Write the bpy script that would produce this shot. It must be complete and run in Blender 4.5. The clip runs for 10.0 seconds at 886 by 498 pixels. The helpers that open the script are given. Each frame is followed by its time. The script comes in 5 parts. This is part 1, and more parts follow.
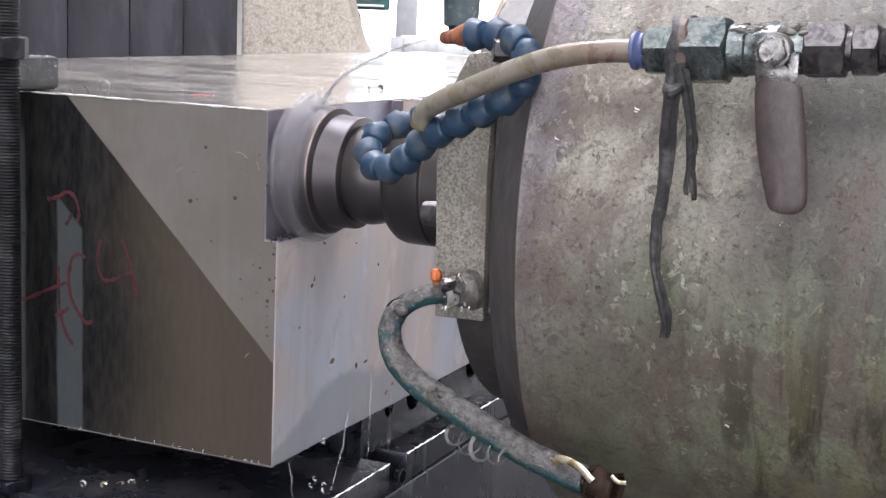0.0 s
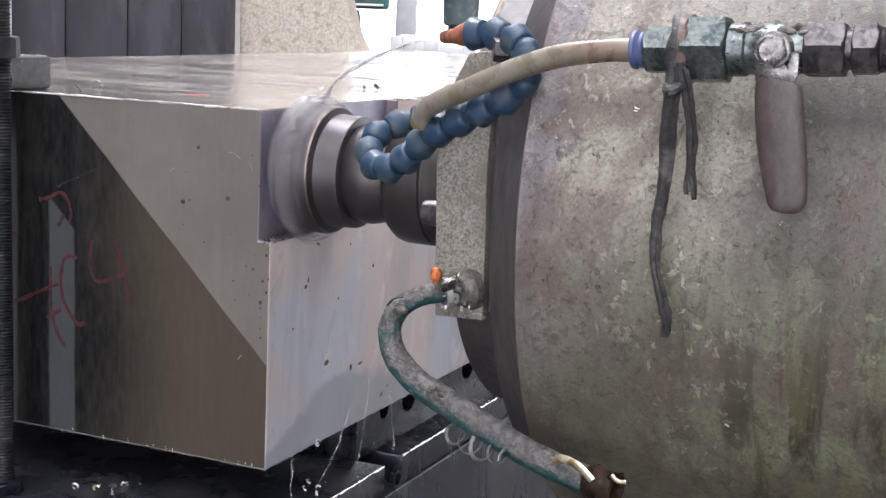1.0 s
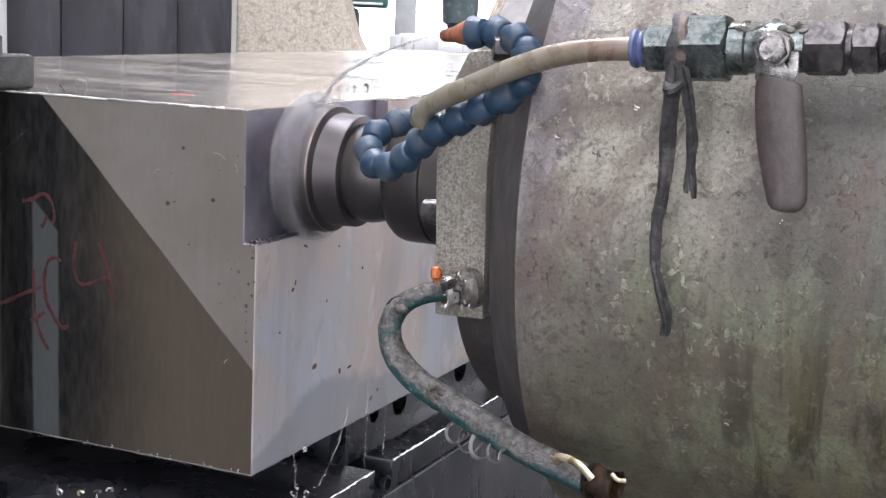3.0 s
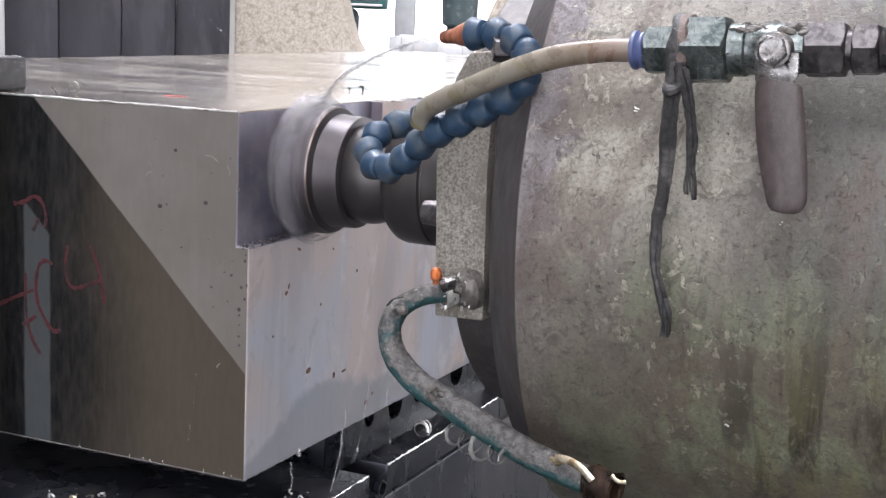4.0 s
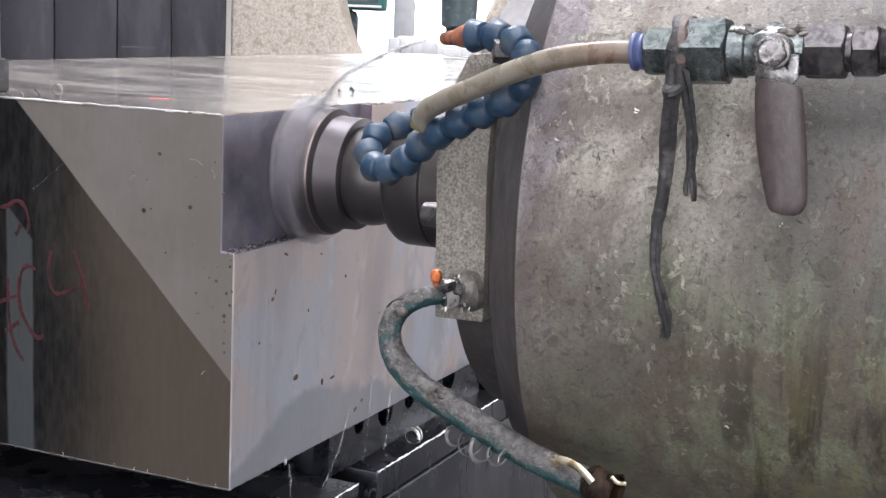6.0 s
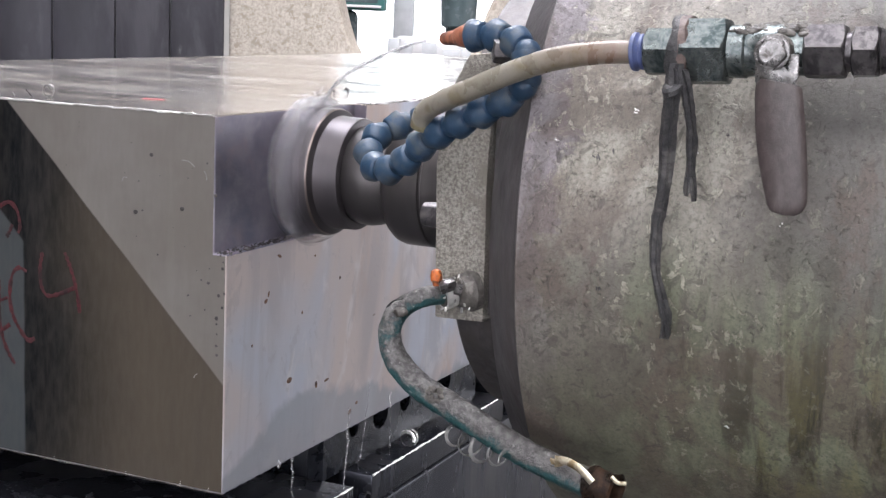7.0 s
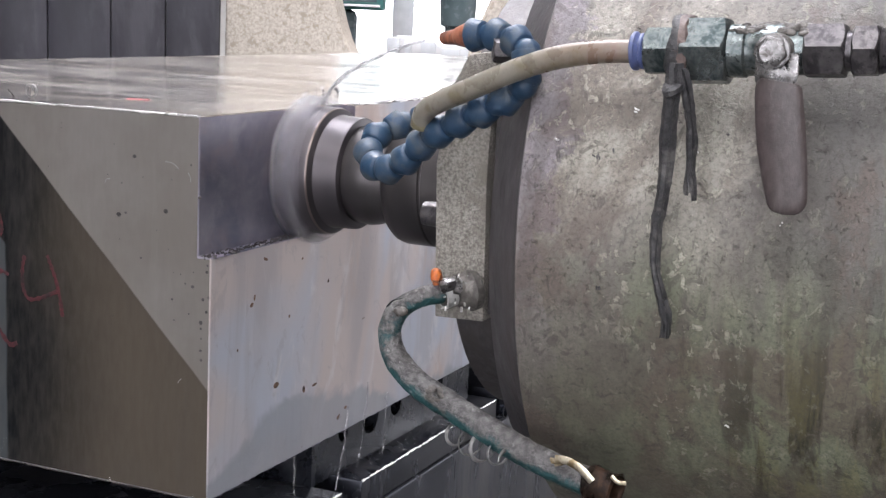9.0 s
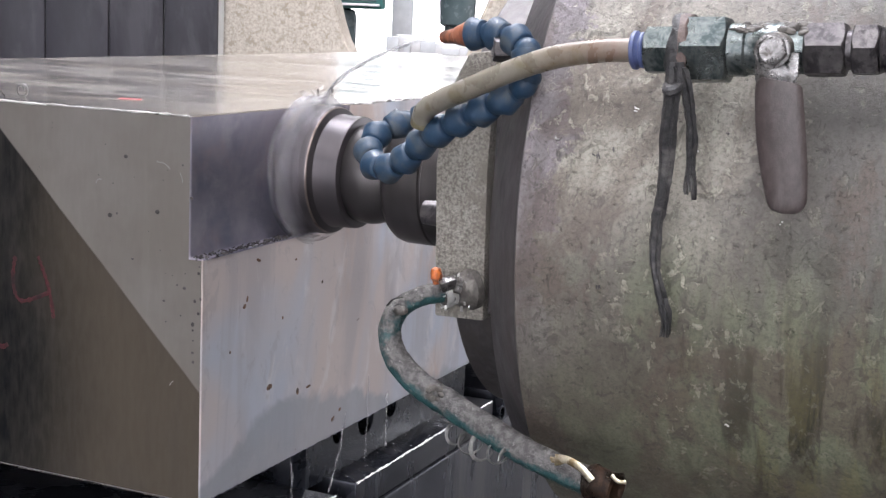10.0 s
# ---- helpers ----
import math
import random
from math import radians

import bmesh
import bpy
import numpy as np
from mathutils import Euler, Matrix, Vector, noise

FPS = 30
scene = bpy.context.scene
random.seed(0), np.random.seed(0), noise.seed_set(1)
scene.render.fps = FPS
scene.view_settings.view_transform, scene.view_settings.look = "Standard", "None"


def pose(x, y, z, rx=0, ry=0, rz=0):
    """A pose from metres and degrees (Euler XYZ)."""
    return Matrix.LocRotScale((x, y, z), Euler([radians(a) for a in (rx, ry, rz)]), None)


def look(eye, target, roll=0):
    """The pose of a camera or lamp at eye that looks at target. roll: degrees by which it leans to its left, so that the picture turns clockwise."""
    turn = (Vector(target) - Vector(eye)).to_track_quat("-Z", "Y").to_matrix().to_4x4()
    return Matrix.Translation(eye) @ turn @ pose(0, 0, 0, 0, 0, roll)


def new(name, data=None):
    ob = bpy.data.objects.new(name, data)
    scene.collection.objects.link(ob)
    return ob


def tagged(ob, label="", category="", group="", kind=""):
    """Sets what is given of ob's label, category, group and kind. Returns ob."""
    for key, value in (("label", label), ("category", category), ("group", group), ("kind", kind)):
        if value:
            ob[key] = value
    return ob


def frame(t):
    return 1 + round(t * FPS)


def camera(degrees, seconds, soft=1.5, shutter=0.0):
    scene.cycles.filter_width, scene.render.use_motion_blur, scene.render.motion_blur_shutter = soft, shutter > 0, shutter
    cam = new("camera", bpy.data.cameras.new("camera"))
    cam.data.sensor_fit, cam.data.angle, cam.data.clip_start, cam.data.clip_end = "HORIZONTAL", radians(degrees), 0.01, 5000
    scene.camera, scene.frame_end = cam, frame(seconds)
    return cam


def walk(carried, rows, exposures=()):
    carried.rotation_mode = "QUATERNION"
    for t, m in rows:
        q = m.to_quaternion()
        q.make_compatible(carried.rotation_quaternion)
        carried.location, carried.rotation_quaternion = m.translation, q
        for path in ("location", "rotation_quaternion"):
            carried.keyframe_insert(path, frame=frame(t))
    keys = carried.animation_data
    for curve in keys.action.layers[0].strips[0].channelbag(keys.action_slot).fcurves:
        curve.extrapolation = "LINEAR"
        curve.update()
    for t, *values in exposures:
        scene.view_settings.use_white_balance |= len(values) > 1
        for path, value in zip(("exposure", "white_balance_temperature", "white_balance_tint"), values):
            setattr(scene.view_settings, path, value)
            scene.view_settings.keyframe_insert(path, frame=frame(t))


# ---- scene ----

# A horizontal milling head cuts a shoulder along a steel slab. The camera rides with the head.
# x: along the spindle, y: along the feed, z: up; the slab's near lower edge on the cut side is the origin.
FEED = 0.00814  # metres a second
EYE = (0.4411, -0.7434, 0.2892)
TURN = (80.432, -2.437, 24.312)
SHAKE = [(0, 0), (0.5, -1), (1, -1.2), (1.5, -2.6), (2, -2.8), (2.5, -4), (4, -1), (4.5, -0.3), (5, 0), (5.5, 1.6), (7, 1.8),
         (7.5, 1.8), (8, 1.8), (8.5, 1.8), (9, 0.6), (9.5, 0.1), (10, -1)]
cam = camera(34.79, 10.0, soft=1.35, shutter=0.5)
walk(cam, [(t, pose(EYE[0], EYE[1] + FEED * t, EYE[2], TURN[0] + d * 0.0229, TURN[1], TURN[2])) for t, d in SHAKE],
     exposures=((0, 0.0, 6280, 14), (10, 0.0, 6280, 14)))

# ---- light ----
world = bpy.data.worlds.new("hall_sky")
scene.world = world
world.use_nodes = True
sky = world.node_tree.nodes.new("ShaderNodeTexSky")
sky.sky_type, sky.sun_disc, sky.sun_elevation, sky.sun_rotation = "NISHITA", False, radians(40), radians(20)
world.node_tree.links.new(sky.outputs[0], world.node_tree.nodes["Background"].inputs[0])
world.node_tree.nodes["Background"].inputs[1].default_value = 0.1


def lamp(name, m, size, watts, colour):
    data = bpy.data.lights.new(name, "AREA")
    data.shape, data.size, data.size_y, data.energy, data.color = "RECTANGLE", size[0], size[1], watts, colour
    ob = new(name, data)
    ob.matrix_world = m
    return ob


# unseen lamps, added to brighten the slab, the machine and the far end
lamp("unseen_ceiling_lamp", look((-0.5, 0.8, 3.9), (-0.5, 0.7, 0)), (2.4, 1.6), 140, (0.935, 0.945, 1.0))
lamp("unseen_ceiling_lamp", look((0.9, -2.8, 3.9), (0.5, -0.9, 0)), (4.8, 2.4), 80, (0.94, 0.945, 1.0))
lamp("unseen_ceiling_lamp", look((-1.6, 2.0, 3.9), (-1.5, 2.2, 0)), (2.4, 1.6), 135, (0.945, 0.95, 1.0))


lamp("unseen_ceiling_lamp", look((-4.0, 8.0, 3.9), (-4.0, 8.1, 0)), (4.8, 3.2), 420, (0.95, 0.95, 1.0))


# ---- materials ----
class Tree:
    """Short names for building a material's nodes."""

    def __init__(self, name):
        self.mat = bpy.data.materials.new(name)
        self.mat.use_nodes = True
        self.nodes, self.links = self.mat.node_tree.nodes, self.mat.node_tree.links
        self.bsdf = self.nodes["Principled BSDF"]
        self.coord = self.nodes.new("ShaderNodeTexCoord").outputs["Object"]

    def put(self, value, socket):
        if hasattr(value, "is_output"):
            self.links.new(value, socket)
        else:
            socket.default_value = value

    def calc(self, kind, a, b=0.0, c=0.0):
        n = self.nodes.new("ShaderNodeMath")
        n.operation = kind
        for v, s in zip((a, b, c), n.inputs):
            self.put(v, s)
        return n.outputs[0]

    def axes(self):
        n = self.nodes.new("ShaderNodeSeparateXYZ")
        self.links.new(self.coord, n.inputs[0])
        return n.outputs[0], n.outputs[1], n.outputs[2]

    def noise(self, scale, detail=4, rough=0.6, stretch=(1, 1, 1), warp=0.0, at=(0, 0, 0)):
        m = self.nodes.new("ShaderNodeMapping")
        m.inputs["Scale"].default_value, m.inputs["Location"].default_value = stretch, at
        self.links.new(self.coord, m.inputs[0])
        n = self.nodes.new("ShaderNodeTexNoise")
        n.inputs["Scale"].default_value, n.inputs["Detail"].default_value = scale, detail
        n.inputs["Roughness"].default_value, n.inputs["Distortion"].default_value = rough, warp
        self.links.new(m.outputs[0], n.inputs["Vector"])
        return n.outputs["Fac"]

    def step(self, value, low, high, a=0.0, b=1.0):
        n = self.nodes.new("ShaderNodeMapRange")
        n.interpolation_type = "SMOOTHSTEP"
        for v, s in zip((value, low, high, a, b), n.inputs):
            self.put(v, s)
        return n.outputs[0]

    def mix(self, fac, a, b, blend="MIX"):
        n = self.nodes.new("ShaderNodeMix")
        n.data_type, n.blend_type = "RGBA", blend
        self.put(fac, n.inputs[0])
        for v, s in ((a, n.inputs[6]), (b, n.inputs[7])):
            self.put(v if hasattr(v, "is_output") else (*v, 1.0), s)
        return n.outputs[2]

    def bump(self, height, strength, distance=0.001):
        n = self.nodes.new("ShaderNodeBump")
        n.inputs["Strength"].default_value, n.inputs["Distance"].default_value = strength, distance
        self.links.new(height, n.inputs["Height"])
        self.links.new(n.outputs[0], self.bsdf.inputs["Normal"])

    def finish(self, colour, rough, metal=0.0):
        self.put(colour if hasattr(colour, "is_output") else (*colour, 1.0), self.bsdf.inputs["Base Color"])
        self.put(rough, self.bsdf.inputs["Roughness"])
        self.put(metal, self.bsdf.inputs["Metallic"])
        return self.mat


def worn(name, a, b, scale=60, rough=(0.4, 0.7), metal=0.0, stain=None, stain_scale=12, bump=0.3, amount=0.5, stretch=(1, 1, 1)):
    """A surface with a fine grain between colours a and b and larger stains over it."""
    t = Tree(name)
    fine, big = t.noise(scale, 6, 0.65, stretch), t.noise(stain_scale, 5, 0.65, stretch, 0.4)
    colour = t.mix(t.step(fine, 0.3, 0.7), a, b)
    if stain:
        colour = t.mix(t.step(big, 0.62 - 0.25 * amount, 0.75 - 0.2 * amount), colour, stain)
    t.bump(fine, bump)
    return t.finish(colour, t.step(big, 0.3, 0.7, rough[0], rough[1]), metal)


def glow(name, colour, strength):
    t = Tree(name)
    t.bsdf.inputs["Emission Color"].default_value = (*colour, 1)
    t.bsdf.inputs["Emission Strength"].default_value = strength
    return t.finish(colour, 0.8)


def steel_top():
    """Ground steel under a skin of coolant: smooth pools with faint rims, ripples where the jet lands."""
    t = Tree("wet_ground_steel")
    x, y, z = t.axes()
    blot, pool = t.noise(10, 5, 0.6, (1, 2.0, 1), 0.5), t.noise(13, 3, 0.5, (0.6, 1.8, 1), 0.8, (4, 2, 0))
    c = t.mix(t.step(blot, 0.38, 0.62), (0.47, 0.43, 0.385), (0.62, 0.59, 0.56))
    c = t.mix(t.step(t.noise(7, 4, 0.6, (0.5, 1.8, 1), 0.4, (2, 1, 0)), 0.44, 0.60, 0.0, 0.75), c, (0.33, 0.285, 0.235))
    rim = t.step(t.calc("ABSOLUTE", t.calc("SUBTRACT", pool, 0.5)), 0.0, 0.022, 1.0, 0.0)
    c = t.mix(t.calc("MULTIPLY", rim, 0.35), c, (0.74, 0.72, 0.69))
    far = t.step(y, 0.12, 0.22)
    ripple = t.calc("MULTIPLY", t.noise(110, 3, 0.55, (1.0, 1.2, 1), 0.6), t.calc("ADD", t.calc("MULTIPLY", far, 3.6), 0.10))
    h = t.calc("ADD", t.calc("ADD", t.calc("MULTIPLY", t.step(pool, 0.44, 0.56), 0.16), ripple), t.calc("MULTIPLY", t.noise(600, 2), 0.01))
    t.bump(h, 0.012, 0.002)
    return t.finish(c, t.step(pool, 0.42, 0.58, 0.23, 0.13), 0.75)


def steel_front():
    """Ground face: a slanting shade edge over oily brown residue, put into the colour."""
    t = Tree("ground_steel_with_shade_and_oil")
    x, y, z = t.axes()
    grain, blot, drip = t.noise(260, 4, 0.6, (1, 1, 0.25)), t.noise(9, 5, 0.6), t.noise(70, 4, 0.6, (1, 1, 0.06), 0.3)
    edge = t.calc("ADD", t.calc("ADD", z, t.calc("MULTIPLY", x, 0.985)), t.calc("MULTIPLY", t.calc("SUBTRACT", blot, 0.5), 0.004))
    shade_film = t.step(edge, 0.0650, 0.0672, 1.0, 0.0)
    # darkest at the far end, turning to brown residue towards the near corner
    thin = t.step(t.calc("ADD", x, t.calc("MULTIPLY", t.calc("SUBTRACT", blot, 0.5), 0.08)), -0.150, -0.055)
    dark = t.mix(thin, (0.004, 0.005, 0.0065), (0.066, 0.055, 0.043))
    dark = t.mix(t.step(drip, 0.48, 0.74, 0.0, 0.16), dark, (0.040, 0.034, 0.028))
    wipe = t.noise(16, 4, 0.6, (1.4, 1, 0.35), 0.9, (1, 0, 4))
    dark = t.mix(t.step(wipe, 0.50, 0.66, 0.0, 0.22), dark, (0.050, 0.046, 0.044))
    # paler strips: light between shadows, painted into the colour
    wob = t.calc("ADD", x, t.calc("MULTIPLY", t.calc("SUBTRACT", t.noise(12, 2), 0.5), 0.006))
    lit_strip = t.calc("MULTIPLY", t.step(wob, -0.1705, -0.168), t.step(wob, -0.1495, -0.147, 1.0, 0.0))
    lit_strip = t.calc("MULTIPLY", lit_strip, t.step(t.calc("ADD", z, t.calc("MULTIPLY", x, 1.0)), -0.0125, -0.0095, 1.0, 0.0))
    lit_strip_b = t.calc("MULTIPLY", t.step(wob, -0.1975, -0.1945, 1.0, 0.0), t.step(z, 0.19, 0.21, 1.0, 0.0))
    dark = t.mix(t.calc("MULTIPLY", t.calc("MAXIMUM", lit_strip, lit_strip_b), 0.8), dark, (0.058, 0.066, 0.070))
    # base tone kept below top and side for the weaker light on this face
    lit_tone = t.mix(t.step(blot, 0.35, 0.65), (0.142, 0.128, 0.115), (0.172, 0.160, 0.148))
    lit_tone = t.mix(t.step(drip, 0.55, 0.75, 0.0, 0.25), lit_tone, (0.19, 0.18, 0.165))
    c = t.mix(shade_film, lit_tone, dark)
    c = t.mix(t.step(grain, 0.3, 0.7, 0.0, 0.15), c, (0.1, 0.09, 0.08))
    pits = t.noise(110, 2, 0.5, at=(3, 1, 7))
    c = t.mix(t.step(pits, 0.73, 0.76, 0.0, 0.6), c, (0.05, 0.045, 0.04))
    t.bump(t.calc("ADD", grain, t.calc("MULTIPLY", t.step(pits, 0.73, 0.76), -1.5)), 0.08)
    t.put(t.step(shade_film, 0.0, 1.0, 0.45, 0.07), t.bsdf.inputs["Specular IOR Level"])
    return t.finish(c, t.step(shade_film, 0.0, 1.0, 0.5, 0.38), t.step(shade_film, 0.0, 1.0, 0.2, 0.0))


def steel_side():
    """Pink and blue-toned ground steel, highlights in its colour, wet runs, blue-grey foot band."""
    t = Tree("ground_steel_with_coolant_runs")
    x, y, z = t.axes()
    grain, runs = t.noise(220, 4, 0.6, (1, 0.3, 1)), t.noise(26, 5, 0.6, (1, 1, 0.16), 0.5)
    blot = t.noise(6.5, 4, 0.55, (1, 1, 0.7), 0.5, (0, 1.3, 0.4))
    # bluish-white highlights are mixed into the base colour among the pink
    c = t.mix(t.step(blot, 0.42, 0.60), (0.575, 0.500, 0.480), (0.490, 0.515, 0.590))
    c = t.mix(t.step(runs, 0.48, 0.66, 0.0, 0.55), c, (0.370, 0.350, 0.375))
    c = t.mix(t.step(t.noise(30, 5, 0.65, (1, 1, 0.5), 0.6, (1, 3, 8)), 0.52, 0.66, 0.0, 0.55), c, (0.68, 0.655, 0.66))
    c = t.mix(t.step(t.noise(14, 4, 0.6, (1, 1, 0.45), 0.4, (0, 5, 2)), 0.54, 0.68, 0.0, 0.6), c, (0.53, 0.385, 0.315))
    smear = t.noise(46, 6, 0.68, (1, 1.3, 0.8), 0.9, (5, 5, 5))
    c = t.mix(t.step(smear, 0.56, 0.63, 0.0, 0.28), c, (0.33, 0.31, 0.335))
    # a blue-grey band along the foot
    foot_band = t.calc("ADD", z, t.calc("MULTIPLY", t.calc("SUBTRACT", t.noise(14, 4, 0.6, (1, 1, 1), 0.3, (0, 2, 0)), 0.5), 0.055))
    foot_band = t.step(t.calc("SUBTRACT", foot_band, t.calc("SUBTRACT", t.step(y, -0.01, 0.06, 0.004, 0.034), t.step(y, 0.10, 0.30, 0.0, 0.034))), -0.002, 0.006, 0.72, 0.0)
    c = t.mix(foot_band, c, (0.29, 0.31, 0.35))
    pits = t.noise(80, 2, 0.5, (1, 0.6, 1.6), at=(2, 6, 1))
    c = t.mix(t.step(pits, 0.735, 0.76, 0.0, 0.7), c, (0.12, 0.085, 0.06))
    t.bump(t.calc("ADD", grain, t.calc("MULTIPLY", runs, 0.6)), 0.10)
    return t.finish(c, t.step(runs, 0.3, 0.7, 0.44, 0.28), 0.35)


def steel_cut():
    """Fresh milled face, dark and oily, with faint arcs and splashes."""
    t = Tree("fresh_milled_steel")
    x, y, z = t.axes()
    blot, fine = t.noise(17, 4, 0.55, (1, 1, 0.8), 0.3), t.noise(300, 3, 0.6, (1, 0.3, 1))
    c = t.mix(t.step(blot, 0.30, 0.70), (0.185, 0.188, 0.255), (0.395, 0.365, 0.425))
    c = t.mix(t.step(t.noise(44, 4, 0.6, (1, 1, 1), 0.4, (3, 2, 2)), 0.46, 0.78, 0.0, 0.55), c, (0.44, 0.415, 0.46))
    c = t.mix(t.step(t.noise(34, 4, 0.6, (1, 1, 1), 0.3, (8, 1, 2)), 0.50, 0.82, 0.0, 0.5), c, (0.38, 0.27, 0.27))
    c = t.mix(t.step(fine, 0.4, 0.7, 0.0, 0.12), c, (0.40, 0.37, 0.39))
    t.bump(fine, 0.06)
    return t.finish(c, t.step(blot, 0.3, 0.7, 0.38, 0.52), 0.65)


def barrel_paint():
    """Old grey paint on a casting: mottled, oil-stained green and yellow below, scraped to a pale undercoat in patches."""
    t = Tree("stained_grey_green_casting")
    x, y, z = t.axes()
    fine, mid, big = t.noise(520, 5, 0.75), t.noise(80, 7, 0.72, (1, 1, 1), 0.3), t.noise(12, 6, 0.66, (1, 1, 0.8), 0.7)
    wide = t.noise(5, 3, 0.5, (1, 1, 1), 0.3, (3, 3, 0))
    c = t.mix(t.step(big, 0.36, 0.62), (0.105, 0.090, 0.085), (0.180, 0.164, 0.143))
    # paler above and towards the ring, standing in the colour for brighter light
    lit_tone = t.calc("ADD", t.calc("SUBTRACT", z, t.calc("MULTIPLY", x, 0.45)), t.calc("MULTIPLY", t.calc("SUBTRACT", wide, 0.5), 0.10))
    c = t.mix(t.step(lit_tone, 0.02, 0.13, 0.0, 0.55), c, (0.205, 0.188, 0.174))
    # olive oil below and towards the back, shade in its tone; pale green bloom
    low = t.calc("ADD", z, t.calc("ADD", t.calc("MULTIPLY", t.calc("SUBTRACT", wide, 0.5), 0.20), t.calc("MULTIPLY", t.calc("SUBTRACT", big, 0.5), 0.10)))
    low = t.step(t.calc("SUBTRACT", low, t.calc("MULTIPLY", t.calc("SUBTRACT", x, 0.30), 0.30)), 0.06, 0.215, 1.0, 0.0)
    c = t.mix(t.calc("MULTIPLY", low, 0.68), c, (0.104, 0.098, 0.060))
    green = t.calc("ADD", t.calc("MULTIPLY", t.noise(12, 5, 0.62, (1, 1, 0.7), 0.6, (5, 5, 1)), 0.55), t.calc("MULTIPLY", t.noise(48, 5, 0.62, (1, 0.6, 0.16), 0.5, (2, 6, 3)), 0.45))
    bloom = t.calc("MULTIPLY", t.step(green, 0.44, 0.56), t.calc("MULTIPLY", t.step(x, 0.215, 0.30, 0.25, 1.0), t.step(z, 0.215, 0.165)))
    c = t.mix(t.calc("MULTIPLY", bloom, 0.72), c, (0.198, 0.217, 0.148))
    # the wet purple margin by the ring; bluish far-end oil darkened for weaker light
    edge = t.calc("ADD", x, t.calc("ADD", t.calc("MULTIPLY", t.calc("SUBTRACT", t.noise(26, 6, 0.7, (1, 1, 0.8), 0.8, (6, 4, 4)), 0.5), 0.10), t.calc("MULTIPLY", t.calc("SUBTRACT", wide, 0.5), 0.05)))
    patch = t.calc("MULTIPLY", t.step(edge, 0.285, 0.330, 1.0, 0.0), t.step(t.calc("ADD", z, t.calc("MULTIPLY", t.calc("SUBTRACT", big, 0.5), 0.12)), 0.170, 0.225))
    # pale patch, faded towards the top to hold back the overhead light
    c = t.mix(t.calc("MULTIPLY", patch, t.step(z, 0.315, 0.262, 0.12, 0.85)), c, (0.385, 0.362, 0.312))
    c = t.mix(t.calc("MULTIPLY", t.step(edge, 0.2235, 0.2275, 1.0, 0.0), t.step(z, 0.12, 0.22, 0.15, 0.9)), c, (0.215, 0.190, 0.212))
    c = t.mix(t.calc("MULTIPLY", t.step(edge, 0.300, 0.360), t.step(z, 0.12, 0.18, 0.0, 0.65)), c, (0.088, 0.086, 0.083))
    rust = t.noise(15, 6, 0.7, (1, 1, 0.8), 0.6, (9, 1, 4))
    c = t.mix(t.step(rust, 0.50, 0.60, 0.0, 0.62), c, (0.112, 0.080, 0.066))
    # runs of yellow and dark oil over the lower back
    back = t.calc("MULTIPLY", t.step(z, 0.20, 0.10), t.step(x, 0.27, 0.35))
    runs = t.noise(70, 6, 0.66, (1, 0.4, 0.11), 0.4)
    c = t.mix(t.calc("MULTIPLY", t.step(runs, 0.48, 0.62), t.calc("ADD", t.calc("MULTIPLY", back, 0.75), 0.22)), c, (0.034, 0.029, 0.019))
    pale = t.noise(85, 5, 0.65, (1, 0.4, 0.11), 0.4, (4, 0, 0))
    c = t.mix(t.calc("MULTIPLY", t.step(pale, 0.50, 0.62, 0.0, 0.42), back), c, (0.185, 0.172, 0.076))
    # scrapes down to the undercoat: flakes and curling lines, in patches
    zone = t.step(t.noise(13, 4, 0.6, (1, 1, 0.8), 0.5, (7, 2, 1)), 0.44, 0.58)
    high = t.step(z, 0.10, 0.19, 0.45, 0.9)
    curl = t.noise(85, 3, 0.6, (1, 1, 0.8), 1.6, (1, 4, 2))
    line = t.calc("MULTIPLY", t.step(t.calc("ABSOLUTE", t.calc("SUBTRACT", curl, 0.5)), 0.006, 0.020, 1.0, 0.0), t.calc("MULTIPLY", patch, t.step(t.noise(60, 3, 0.6, at=(2, 2, 9)), 0.50, 0.60, 0.0, 0.6)))
    flake = t.step(t.noise(170, 5, 0.66, (1, 1, 0.75), 0.5, (3, 9, 1)), 0.575, 0.615)
    scuff = t.calc("MULTIPLY", t.calc("MAXIMUM", line, t.calc("MULTIPLY", flake, t.calc("ADD", t.calc("MULTIPLY", zone, t.step(x, 0.34, 0.28, 0.20, 0.9)), 0.14))), high)
    c = t.mix(t.calc("MULTIPLY", scuff, 0.75), c, (0.48, 0.455, 0.375))
    shade = t.step(t.noise(105, 4, 0.66, (1, 1, 0.8), 1.2, (7, 7, 3)), 0.56, 0.62, 0.0, 0.52)
    c = t.mix(shade, c, (0.056, 0.049, 0.042))
    pit = t.noise(250, 4, 0.7, (1, 1, 1), 0.1, (1, 8, 3))
    c = t.mix(t.step(pit, 0.60, 0.68, 0.0, 0.5), c, (0.045, 0.040, 0.035))
    c = t.mix(t.step(fine, 0.44, 0.64, 0.0, 0.45), c, (0.060, 0.055, 0.046))
    h = t.calc("ADD", t.calc("MULTIPLY", fine, 0.35), t.calc("ADD", t.calc("MULTIPLY", mid, 0.8), t.calc("MULTIPLY", t.calc("ADD", scuff, t.step(pit, 0.60, 0.67)), -0.8)))
    t.bump(h, 0.62, 0.0015)
    return t.finish(c, t.step(big, 0.3, 0.7, 0.58, 0.38), 0.1)


